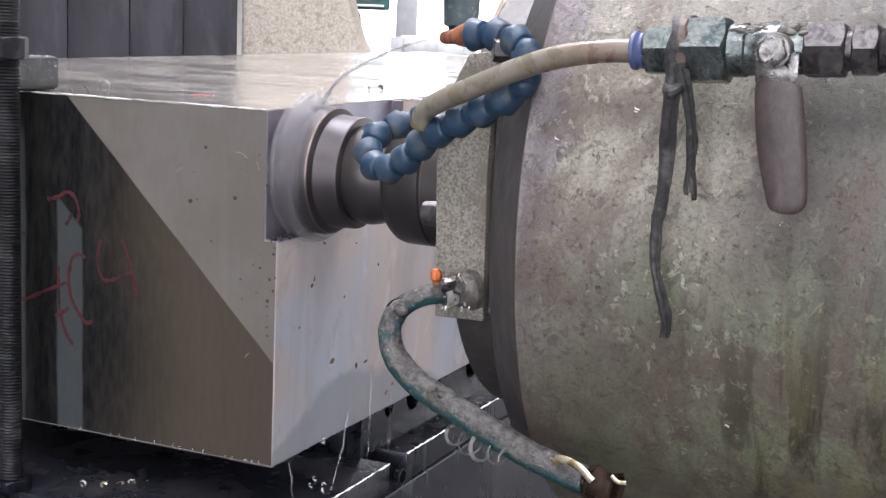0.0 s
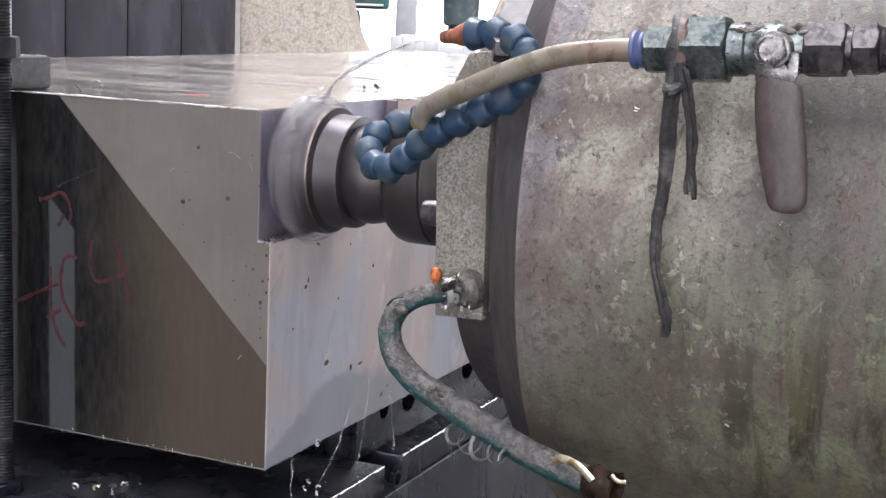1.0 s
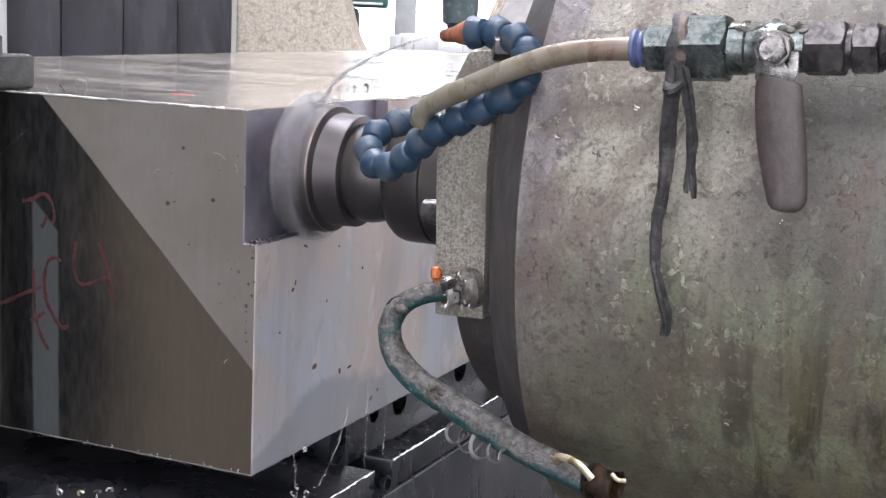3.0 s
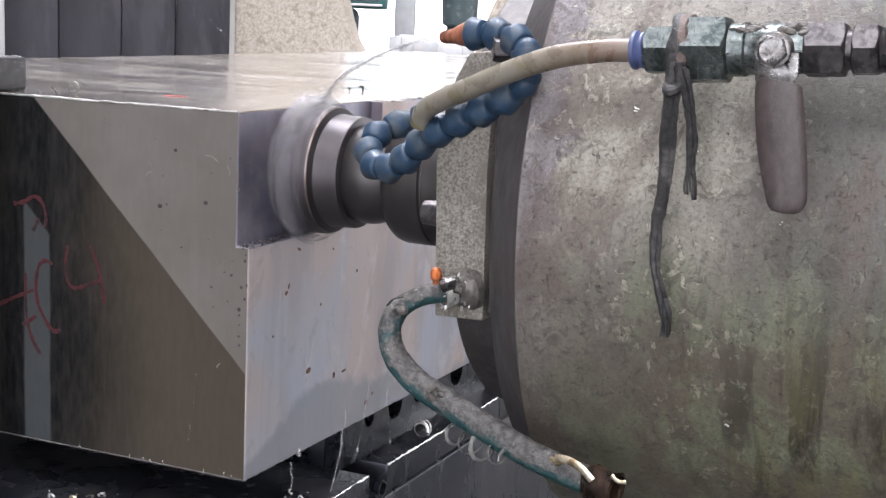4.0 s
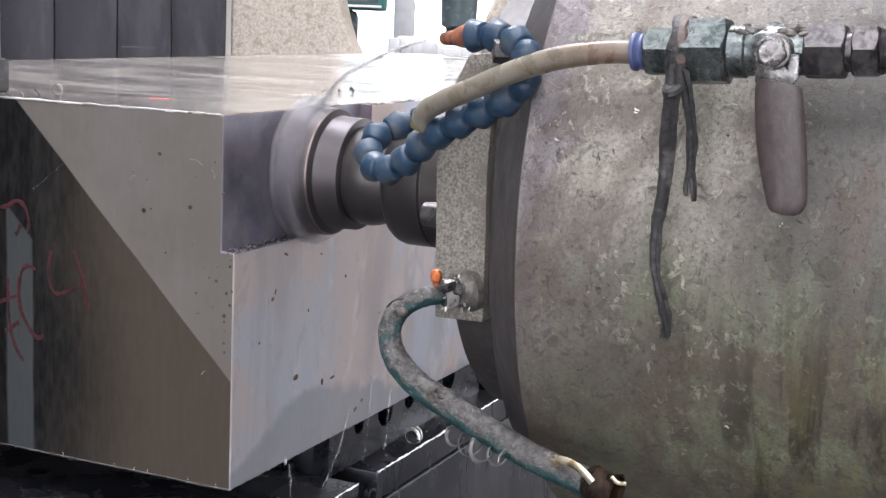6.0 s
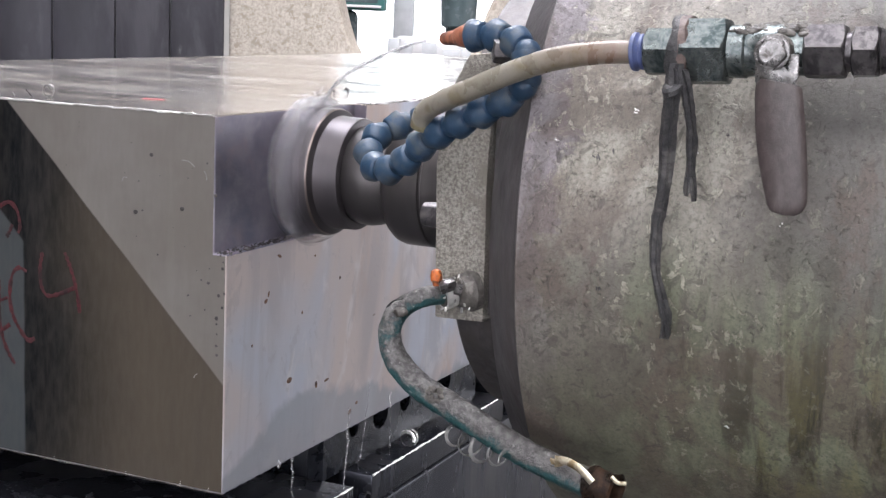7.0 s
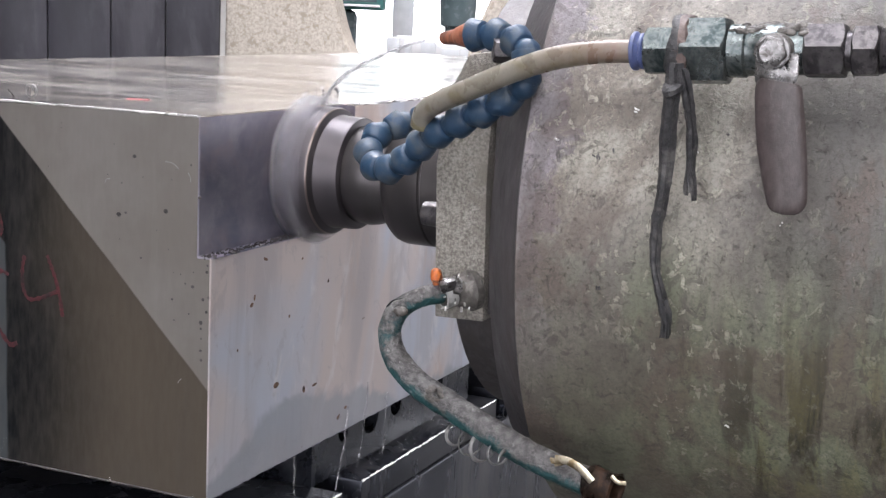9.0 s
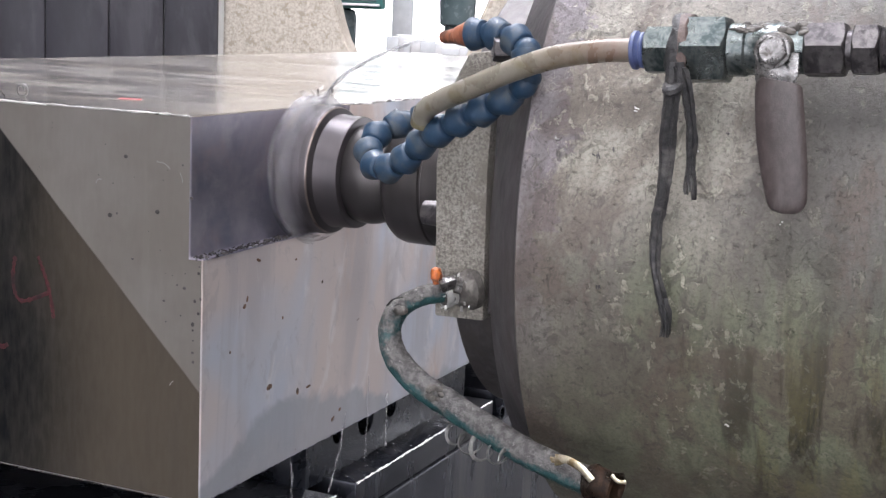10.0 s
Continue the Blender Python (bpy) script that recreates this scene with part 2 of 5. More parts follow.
def clear_hose():
    t = Tree("yellowed_clear_hose")
    x, y, z = t.axes()
    n, f = t.noise(34, 5, 0.65, (1, 1, 1), 0.4), t.noise(220, 4, 0.65)
    c = t.mix(t.step(x, 0.205, 0.258), (0.205, 0.186, 0.150), (0.175, 0.118, 0.088))
    c = t.mix(t.step(n, 0.40, 0.62, 0.0, 0.7), c, (0.245, 0.225, 0.195))
    c = t.mix(t.step(t.noise(55, 4, 0.6, (1, 1, 1), 0.5, (3, 1, 2)), 0.54, 0.68, 0.0, 0.6), c, (0.150, 0.115, 0.055))
    c = t.mix(t.step(f, 0.52, 0.72, 0.0, 0.4), c, (0.12, 0.10, 0.08))
    t.bsdf.inputs["Subsurface Weight"].default_value = 0.15
    t.bsdf.inputs["Subsurface Radius"].default_value = (0.003, 0.002, 0.0015)
    t.bump(t.calc("ADD", n, t.calc("MULTIPLY", f, 0.5)), 0.25)
    return t.finish(c, t.step(n, 0.35, 0.65, 0.22, 0.5))


def drain_rubber():
    t = Tree("muddy_green_hose")
    n, f = t.noise(40, 6, 0.7, (1, 1, 1), 0.6), t.noise(260, 5, 0.7)
    up = t.nodes.new("ShaderNodeSeparateXYZ")
    t.links.new(t.nodes.new("ShaderNodeNewGeometry").outputs["Normal"], up.inputs[0])
    lie = t.calc("ADD", up.outputs[2], t.calc("ADD", t.calc("MULTIPLY", t.calc("SUBTRACT", n, 0.5), 2.2), t.calc("MULTIPLY", t.calc("SUBTRACT", f, 0.5), 1.0)))
    mud = t.mix(t.step(f, 0.38, 0.62), (0.044, 0.041, 0.041), (0.165, 0.157, 0.155))
    mud = t.mix(t.step(n, 0.40, 0.60, 0.0, 0.35), mud, (0.10, 0.096, 0.096))
    c = t.mix(t.step(lie, -0.20, 0.25), (0.018, 0.072, 0.078), mud)
    c = t.mix(t.step(t.noise(300, 3, 0.6), 0.64, 0.70, 0.0, 0.6), c, (0.34, 0.335, 0.33))
    t.bump(t.calc("ADD", n, t.calc("MULTIPLY", f, 0.9)), 0.8, 0.0024)
    return t.finish(c, t.step(f, 0.4, 0.6, 0.55, 0.32))


def water():
    t = Tree("milky_coolant")
    t.bsdf.inputs["Transmission Weight"].default_value = 0.75
    t.bsdf.inputs["IOR"].default_value = 1.33
    return t.finish((0.95, 0.95, 0.95), 0.12)


def mist(alpha, spread=0.0, colour=(0.80, 0.79, 0.80)):
    t = Tree("coolant_and_blur_haze")
    t.put(t.step(t.noise(90, 3, 0.5, (0.5, 1, 1), 0.6), 0.36, 0.64, alpha - spread, alpha + spread), t.bsdf.inputs["Alpha"])
    return t.finish(colour, 0.4)


MIST = mist(0.14)
FROTH = mist(0.22)
HAZE = mist(0.19, 0.17, (0.24, 0.225, 0.26))
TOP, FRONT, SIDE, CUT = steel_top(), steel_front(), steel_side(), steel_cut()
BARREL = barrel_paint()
CLEAR, RUBBER, WATER = clear_hose(), drain_rubber(), water()
RING = worn("dark_worn_iron", (0.056, 0.050, 0.052), (0.100, 0.092, 0.095), 200, (0.4, 0.6), 0.3, (0.075, 0.066, 0.064), 22, 0.5, stretch=(1, 1, 0.3))
PLATE = worn("grey_speckled_iron", (0.135, 0.122, 0.108), (0.40, 0.375, 0.335), 760, (0.5, 0.7), 0.15, (0.21, 0.19, 0.165), 20, 0.9, 0.5)
CUTTER = worn("blackened_tool_steel", (0.056, 0.051, 0.056), (0.094, 0.085, 0.091), 60, (0.36, 0.54), 0.75, (0.140, 0.124, 0.128), 26, 0.08, 0.4, (0.5, 1, 1))
NOSE = worn("dark_oily_spindle_steel", (0.050, 0.046, 0.047), (0.086, 0.079, 0.081), 90, (0.28, 0.46), 0.75, (0.13, 0.12, 0.118), 40, 0.12, 0.35)
RIM_GLINT = worn("painted_rim_glint", (0.150, 0.118, 0.108), (0.215, 0.180, 0.168), 200, (0.24, 0.36), 0.85)
GRIME = worn("brown_greasy_tape", (0.085, 0.058, 0.052), (0.17, 0.125, 0.112), 240, (0.45, 0.7), 0.0, (0.05, 0.04, 0.04), 90, 0.8)
CARBIDE = worn("golden_carbide", (0.45, 0.33, 0.14), (0.55, 0.42, 0.2), 300, (0.25, 0.4), 0.8)
BLUE = worn("dirty_blue_plastic", (0.012, 0.038, 0.080), (0.022, 0.052, 0.098), 160, (0.36, 0.60), 0.0, (0.056, 0.072, 0.090), 70, 0.5, 0.6)
ORANGE = worn("rusty_orange_plastic", (0.27, 0.085, 0.045), (0.36, 0.14, 0.08), 160, (0.35, 0.55), 0.0, (0.13, 0.055, 0.038), 90, 0.3)
BRIGHT_ORANGE = worn("orange_plastic", (0.50, 0.11, 0.018), (0.62, 0.17, 0.035), 260, (0.35, 0.55), 0.0, (0.16, 0.055, 0.025), 240, 0.35, 0.75)
ZINC = worn("tarnished_green_brass", (0.130, 0.152, 0.152), (0.205, 0.224, 0.224), 260, (0.22, 0.40), 0.88, (0.048, 0.066, 0.068), 110, 0.22, 0.6)
DARK_ZINC = worn("oily_dark_steel", (0.115, 0.108, 0.112), (0.190, 0.178, 0.182), 200, (0.26, 0.44), 0.85, (0.060, 0.055, 0.060), 110, 0.22, 0.6)
CHROME = worn("scratched_zinc_plate", (0.150, 0.146, 0.146), (0.25, 0.24, 0.238), 260, (0.22, 0.40), 0.88, (0.08, 0.072, 0.068), 200, 0.2, 0.55)
GRIP = worn("worn_brown_vinyl", (0.046, 0.034, 0.034), (0.076, 0.060, 0.059), 300, (0.3, 0.46), 0.0, (0.115, 0.100, 0.098), 34, 0.35, 0.35, (1, 1, 0.6))
PALE_BLUE = worn("pale_blue_plastic", (0.055, 0.075, 0.19), (0.085, 0.11, 0.24), 200, (0.35, 0.5), 0.0, (0.10, 0.12, 0.2), 120, 0.15)
RAG = worn("oil_soaked_cloth_tape", (0.020, 0.020, 0.023), (0.056, 0.054, 0.056), 320, (0.4, 0.65), 0.0, (0.105, 0.100, 0.098), 90, 1.0, 0.4)
RUST = worn("rusted_iron", (0.13, 0.07, 0.045), (0.22, 0.13, 0.09), 200, (0.6, 0.85), 0.2, (0.06, 0.04, 0.03), 60, 0.6)
COLLAR = worn("wet_brown_rust", (0.009, 0.006, 0.005), (0.030, 0.018, 0.012), 160, (0.2, 0.45), 0.2, (0.070, 0.038, 0.024), 70, 0.6)
GOLD = worn("yellow_passivated_steel", (0.62, 0.55, 0.40), (0.78, 0.72, 0.58), 200, (0.25, 0.4), 0.8, (0.3, 0.22, 0.12), 90, 0.2)
MUDDY = worn("caked_grey_mud", (0.055, 0.048, 0.044), (0.13, 0.12, 0.11), 240, (0.45, 0.7), 0.1, (0.20, 0.185, 0.17), 120, 0.9)
MOULD = worn("mouldy_hose_tip", (0.17, 0.145, 0.08), (0.25, 0.225, 0.15), 220, (0.3, 0.5), 0.0, (0.09, 0.075, 0.03), 120, 0.3, 0.8)
BLACK_IRON = worn("wet_black_iron", (0.010, 0.012, 0.018), (0.023, 0.026, 0.036), 180, (0.16, 0.38), 0.35, (0.034, 0.037, 0.048), 26, 0.3)
TABLE = worn("oily_machine_table", (0.024, 0.026, 0.036), (0.046, 0.049, 0.062), 150, (0.14, 0.38), 0.45, (0.080, 0.078, 0.084), 18, 0.25, stretch=(1, 1, 0.3))
LEDGE = worn("dull_grey_steel", (0.20, 0.19, 0.19), (0.28, 0.27, 0.27), 160, (0.35, 0.55), 0.4, (0.15, 0.14, 0.14), 60, 0.2)
CLAMP_IRON = worn("oily_black_clamp", (0.006, 0.007, 0.009), (0.014, 0.015, 0.019), 200, (0.4, 0.6), 0.0, (0.035, 0.035, 0.04), 50, 0.5)
COIL = worn("grey_steel_coil", (0.17, 0.17, 0.17), (0.28, 0.275, 0.27), 300, (0.3, 0.5), 0.5)
SWARF = worn("bright_steel_swarf", (0.62, 0.61, 0.60), (0.85, 0.84, 0.82), 300, (0.2, 0.4), 0.7)
CHALK = worn("red_marker", (0.026, 0.002, 0.004), (0.066, 0.004, 0.008), 400, (0.6, 0.8), 0.0, (0.012, 0.004, 0.005), 45, 0.3, 0.6)
WET_RED = worn("wet_red_marker", (0.30, 0.022, 0.032), (0.42, 0.035, 0.045), 300, (0.3, 0.5))
CONCRETE = worn("pale_flaking_plaster", (0.40, 0.35, 0.29), (0.62, 0.57, 0.50), 150, (0.7, 0.9), 0.0, (0.37, 0.315, 0.25), 60, 0.6, 0.45)
FLOOR = worn("oily_hall_floor", (0.055, 0.055, 0.055), (0.085, 0.082, 0.08), 6, (0.4, 0.7), 0.0, (0.04, 0.038, 0.035), 1.2, 0.1)
WALL = worn("cream_hall_wall", (0.55, 0.54, 0.51), (0.62, 0.60, 0.57), 3, (0.7, 0.9), 0.0, (0.45, 0.43, 0.40), 0.6, 0.1)
PANEL_DARK = worn("dark_blue_grey_sheet", (0.020, 0.019, 0.026), (0.034, 0.032, 0.042), 14, (0.4, 0.6), 0.1, (0.055, 0.052, 0.062), 9, 0.1, stretch=(1, 1, 0.3))
PALE_SHEET = worn("pale_grey_sheet", (0.50, 0.50, 0.50), (0.6, 0.6, 0.6), 6, (0.4, 0.6))
TEAL = worn("teal_machine_paint", (0.03, 0.11, 0.105), (0.045, 0.14, 0.13), 6, (0.4, 0.6))
GREY_SHEET = worn("grey_machine_paint", (0.42, 0.43, 0.44), (0.52, 0.53, 0.54), 6, (0.4, 0.6))
PINK = worn("dusty_pink_floor_paint", (0.45, 0.30, 0.25), (0.52, 0.36, 0.30), 6, (0.5, 0.7))
SCREEN = worn("dark_screen_glass", (0.05, 0.07, 0.075), (0.075, 0.10, 0.105), 6, (0.15, 0.3))
DAYLIGHT = glow("bright_daylight", (0.98, 0.985, 1.0), 3.8)
TUBE_LIGHT = glow("lit_ceiling_panel", (1.0, 0.98, 0.95), 4.0)


# ---- mesh helpers ----
def mesh_of(bm, name, materials, smooth=True, angle=35):
    me = bpy.data.meshes.new(name)
    bmesh.ops.recalc_face_normals(bm, faces=bm.faces[:])
    for f in bm.faces:
        f.smooth = smooth
    if smooth:
        for e in bm.edges:
            if len(e.link_faces) == 2 and e.calc_face_angle(0) > radians(angle):
                e.smooth = False
    bm.to_mesh(me)
    bm.free()
    for m in materials if isinstance(materials, (list, tuple)) else [materials]:
        me.materials.append(m)
    return me


def part(name, bm, material, parent=None, label="", smooth=True):
    ob = new(name, mesh_of(bm, name, material, smooth))
    ob.parent = parent
    return tagged(ob, label)


def thing(name, label, category, group="", kind="", at=(0, 0, 0)):
    ob = new(name)
    ob.empty_display_size = 0.02
    ob.location = at
    return tagged(ob, label, category, group, kind)


def join(bm, other):
    me = bpy.data.meshes.new("tmp")
    other.to_mesh(me)
    other.free()
    bm.from_mesh(me)
    bpy.data.meshes.remove(me)
    return bm


def box(lo, hi, bevel=0.0, segments=2):
    bm = bmesh.new()
    bmesh.ops.create_cube(bm, size=1)
    for v in bm.verts:
        v.co = Vector([lo[i] + (v.co[i] + 0.5) * (hi[i] - lo[i]) for i in range(3)])
    if bevel:
        bmesh.ops.bevel(bm, geom=bm.edges[:], offset=bevel, segments=segments, affect="EDGES", profile=0.5)
    return bm


def moved(bm, m):
    bmesh.ops.transform(bm, matrix=m, verts=bm.verts[:])
    return bm


def prism(outline, lo, hi, axis=1, bevel=0.0):
    """An outline of two coordinates, pulled along an axis."""
    bm = bmesh.new()
    rows = []
    for d in (lo, hi):
        row = []
        for a, b in outline:
            co = [a, b]
            co.insert(axis, d)
            row.append(bm.verts.new(co))
        rows.append(row)
    n = len(outline)
    bm.faces.new(rows[0]), bm.faces.new(rows[1][::-1])
    for i in range(n):
        bm.faces.new((rows[0][i], rows[1][i], rows[1][(i + 1) % n], rows[0][(i + 1) % n]))
    bmesh.ops.recalc_face_normals(bm, faces=bm.faces[:])
    if bevel:
        bmesh.ops.bevel(bm, geom=bm.edges[:], offset=bevel, segments=2, affect="EDGES", profile=0.5)
    return bm


def lathe(profile, count=64, closed=True):
    """Turns (x, radius) pairs round the x axis."""
    bm = bmesh.new()
    rings = []
    for x, r in profile:
        rings.append([bm.verts.new((x, r * math.cos(2 * math.pi * i / count), r * math.sin(2 * math.pi * i / count))) for i in range(count)])
    for a, b in zip(rings, rings[1:]):
        for i in range(count):
            bm.faces.new((a[i], a[(i + 1) % count], b[(i + 1) % count], b[i]))
    if closed:
        bm.faces.new(rings[0][::-1]), bm.faces.new(rings[-1])
    return bm


def along(a, b):
    """A frame at a whose x axis points to b."""
    d = (Vector(b) - Vector(a)).normalized()
    return Matrix.Translation(a) @ d.to_track_quat("X", "Z").to_matrix().to_4x4()


def smooth_path(points, per=8):
    """A Catmull-Rom curve through points; each may carry extra values."""
    pts = [np.array(p, float) for p in points]
    pts = [2 * pts[0] - pts[1], *pts, 2 * pts[-1] - pts[-2]]
    out = []
    for i in range(1, len(pts) - 2):
        p0, p1, p2, p3 = pts[i - 1:i + 3]
        for k in range(per):
            u = k / per
            out.append(0.5 * (2 * p1 + (p2 - p0) * u + (2 * p0 - 5 * p1 + 4 * p2 - p3) * u * u + (3 * p1 - p0 - 3 * p2 + p3) * u ** 3))
    out.append(pts[-2])
    return out


def sweep(path, radius, count=20, flat=1.0, up=(0, 0, 1), wobble=0.0, seed=0, cap=True):
    """A round (or flattened) bar along a path; radius is a number or one for each point."""
    bm = bmesh.new()
    rings = []
    side = None
    rnd = random.Random(seed)
    for i, p in enumerate(path):
        p = Vector(p[:3])
        q = Vector(path[min(i + 1, len(path) - 1)][:3]) - Vector(path[max(i - 1, 0)][:3])
        q.normalize()
        ref = side if side is not None else Vector(up).cross(q)
        side = (ref - q * ref.dot(q)).normalized()
        top = q.cross(side)
        r = radius[i] if hasattr(radius, "__len__") else radius
        r *= 1 + wobble * (rnd.random() - 0.5)
        rings.append([bm.verts.new(p + side * (r * math.cos(2 * math.pi * k / count)) + top * (flat * r * math.sin(2 * math.pi * k / count))) for k in range(count)])
    for a, b in zip(rings, rings[1:]):
        for k in range(count):
            bm.faces.new((a[k], a[(k + 1) % count], b[(k + 1) % count], b[k]))
    if cap:
        bm.faces.new(rings[0][::-1]), bm.faces.new(rings[-1])
    return bm


def rough_up(bm, size, amount):
    """Pushes the vertices about by a noise of that size, for caked or perished surfaces."""
    for v in bm.verts:
        v.co += noise.noise_vector(v.co / size) * amount + noise.noise_vector(v.co / (size * 0.35)) * amount * 0.5
    return bm


def hexagon(length, flats, chamfer=0.0015, turn=0.0):
    """A hexagonal nut along x, its corners turned down to a cone at both ends."""
    bm = bmesh.new()
    half, count, rings = flats / 2, 48, []
    depth = (flats / math.sqrt(3) - half * 0.97) * 0.62
    stops = [0, 0.2, 0.4, 0.6, 0.8, 1.0]
    xs = [depth * u for u in stops] + [length - depth * u for u in reversed(stops)]
    for x in xs:
        cone = half * 0.97 + min(x, length - x) / 0.62
        ring = []
        for i in range(count):
            a = 2 * math.pi * i / count
            r = min(half / math.cos((a + math.pi / 6) % (math.pi / 3) - math.pi / 6), cone)
            ring.append(bm.verts.new((x, r * math.cos(a + turn), r * math.sin(a + turn))))
        rings.append(ring)
    for a, b in zip(rings, rings[1:]):
        for i in range(count):
            bm.faces.new((a[i], a[(i + 1) % count], b[(i + 1) % count], b[i]))
    bm.faces.new(rings[0][::-1]), bm.faces.new(rings[-1])
    return bm


def ball(at, r, squash=(1, 1, 1), rings=8):
    bm = bmesh.new()
    bmesh.ops.create_uvsphere(bm, u_segments=rings * 2, v_segments=rings, radius=r)
    return moved(bm, Matrix.Translation(at) @ Matrix.Diagonal((*squash, 1)))


RIDING = []   # things that travel with the milling head


# ---- the hall ----
AHEAD, ACROSS = Vector((-0.405, 0.914, 0)), Vector((0.914, 0.405, 0))


def hall_at(u, d, z):
    """A place u metres across and d metres ahead of where the camera starts."""
    return Vector((EYE[0], EYE[1], 0)) + ACROSS * u + AHEAD * d + Vector((0, 0, z))


def hall_box(u0, u1, d0, d1, z0, z1, bevel=0.0):
    turn = Matrix((ACROSS, AHEAD, Vector((0, 0, 1)))).transposed().to_4x4()
    return moved(box((u0, d0, z0), (u1, d1, z1), bevel), Matrix.Translation((EYE[0], EYE[1], 0)) @ turn)


FLOOR_Z = -0.95
tagged(part("floor", hall_box(-9, 9, -5, 16, FLOOR_Z - 0.2, FLOOR_Z), FLOOR), "dark oily concrete workshop floor", "floor", kind="structure")
tagged(part("ceiling", hall_box(-9, 9, -5, 16, 4.0, 4.2), WALL), "plain pale workshop ceiling", "ceiling", kind="structure")
tagged(part("wall_west", hall_box(-9.2, -9, -5, 16, FLOOR_Z, 4.0), WALL), "plain pale workshop wall", "wall", kind="structure")
# unseen east wall; its glowing window opening is added to brighten the slab's side
east = bmesh.new()
for a in ((-5, 16, FLOOR_Z, 0.1), (-5, 16, 3.4, 4.0), (-5, 1.0, 0.1, 3.4), (14.5, 16, 0.1, 3.4)):
    join(east, hall_box(9, 9.2, a[0], a[1], a[2], a[3]))
tagged(part("wall_east", east, WALL), "pale workshop wall with an added long window opening", "wall", kind="structure")
tagged(part("added_window_1", hall_box(9.3, 9.4, 0.5, 15, 0, 3.5), DAYLIGHT), "unseen glowing panel behind the added window opening", "window", kind="structure")
# unseen south wall; its glowing door opening is added as soft front light
south = bmesh.new()
for a in ((-9, -4.6, FLOOR_Z, 4.0), (0.2, 9, FLOOR_Z, 4.0), (-4.6, 0.2, 3.4, 4.0)):
    join(south, hall_box(a[0], a[1], -5.2, -5, a[2], a[3]))
tagged(part("wall_south", south, WALL), "pale workshop wall with an added wide door opening", "wall", kind="structure")
tagged(part("added_door_1", hall_box(-5.2, 0.8, -5.6, -5.5, FLOOR_Z, 3.7), DAYLIGHT), "unseen glowing panel outside the added door opening", "door", kind="structure")
# far wall with a wide door opening to bright daylight
far = bmesh.new()
for a in ((-9, -1.7, FLOOR_Z, 4.0), (1.2, 9, FLOOR_Z, 4.0), (-1.7, 1.2, 2.6, 4.0)):
    join(far, hall_box(a[0], a[1], 16, 16.2, a[2], a[3]))
tagged(part("wall_north", far, WALL), "pale workshop wall with a wide open doorway", "wall", kind="structure")
tagged(part("backdrop", hall_box(-3.5, 3, 17.5, 17.6, FLOOR_Z, 3.5), DAYLIGHT), "bright overexposed daylight outside the doorway", "daylight", kind="structure")


# fixtures added out of view to go with the lamps above
def unseen_ceiling_light(at, k=1.0):
    lt = thing("unseen_ceiling_light", "lit white rectangular ceiling light, unseen and added", "light", "ceiling lights")
    x, y, z = at
    frame_bm = bmesh.new()
    for lo, hi in (((-1.26, -0.86), (1.26, -0.8)), ((-1.26, 0.8), (1.26, 0.86)), ((-1.26, -0.8), (-1.2, 0.8)), ((1.2, -0.8), (1.26, 0.8))):
        join(frame_bm, box((x + k * lo[0], y + k * lo[1], z), (x + k * hi[0], y + k * hi[1], z + 0.06)))
    part("frame", frame_bm, PALE_SHEET, lt)
    part("diffuser", box((x - 1.2 * k, y - 0.8 * k, z + 0.03), (x + 1.2 * k, y + 0.8 * k, z + 0.05)), TUBE_LIGHT, lt, "lit white diffuser")


for at, k in (((-0.5, 0.8, 3.93), 1), ((0.9, -2.8, 3.93), 2), ((-1.6, 2.0, 3.93), 1), ((-4.0, 8.0, 3.93), 2)):
    unseen_ceiling_light(at, k)

# plastered machine column with a rounded opening, standing behind the slab
def column():
    col = thing("machine_column", "flaking cream-painted machine column with a rounded opening", "machine column")
    left = [(-0.516, FLOOR_Z), (0.5, FLOOR_Z), (0.5, 0.155), (-0.175, 0.155), (-0.205, 0.172), (-0.225, 0.205), (-0.24, 0.25), (-0.256, 0.31), (-0.262, 0.40), (-0.262, 2.2), (-0.516, 2.2)]
    turn = Matrix.Translation((EYE[0], EYE[1], 0)) @ Matrix((ACROSS, AHEAD, Vector((0, 0, 1)))).transposed().to_4x4()
    part("left_leg", moved(prism(left, 3.5, 3.75, 1, 0.006), turn), CONCRETE, col)
    right = [(0.065, 0.158), (0.5, 0.158), (0.5, 2.2), (0.13, 2.2), (0.13, 0.34), (0.105, 0.28), (0.085, 0.22)]
    part("right_leg", moved(prism(right, 3.5, 3.75, 1, 0.006), turn), CONCRETE, col)


column()
guard = thing("sheet_guard", "dark blue-grey sheet metal guard with folded seams", "guard")
for u0, u1 in ((-1.06, -0.93), (-0.928, -0.78), (-0.778, -0.65), (-0.648, -0.522)):
    part("panel", hall_box(u0, u1, 3.45, 3.47, FLOOR_Z, 2.0, 0.004), PANEL_DARK, guard)
cab = thing("electric_cabinet", "pale grey sheet metal cabinet beside the dark guard", "cabinet")
part("body", hall_box(-1.7, -1.07, 3.5, 4.0, FLOOR_Z, 2.0, 0.01), PALE_SHEET, cab)
part("door", hall_box(-1.66, -1.11, 3.48, 3.497, FLOOR_Z + 0.1, 1.9, 0.004), PALE_SHEET, cab)


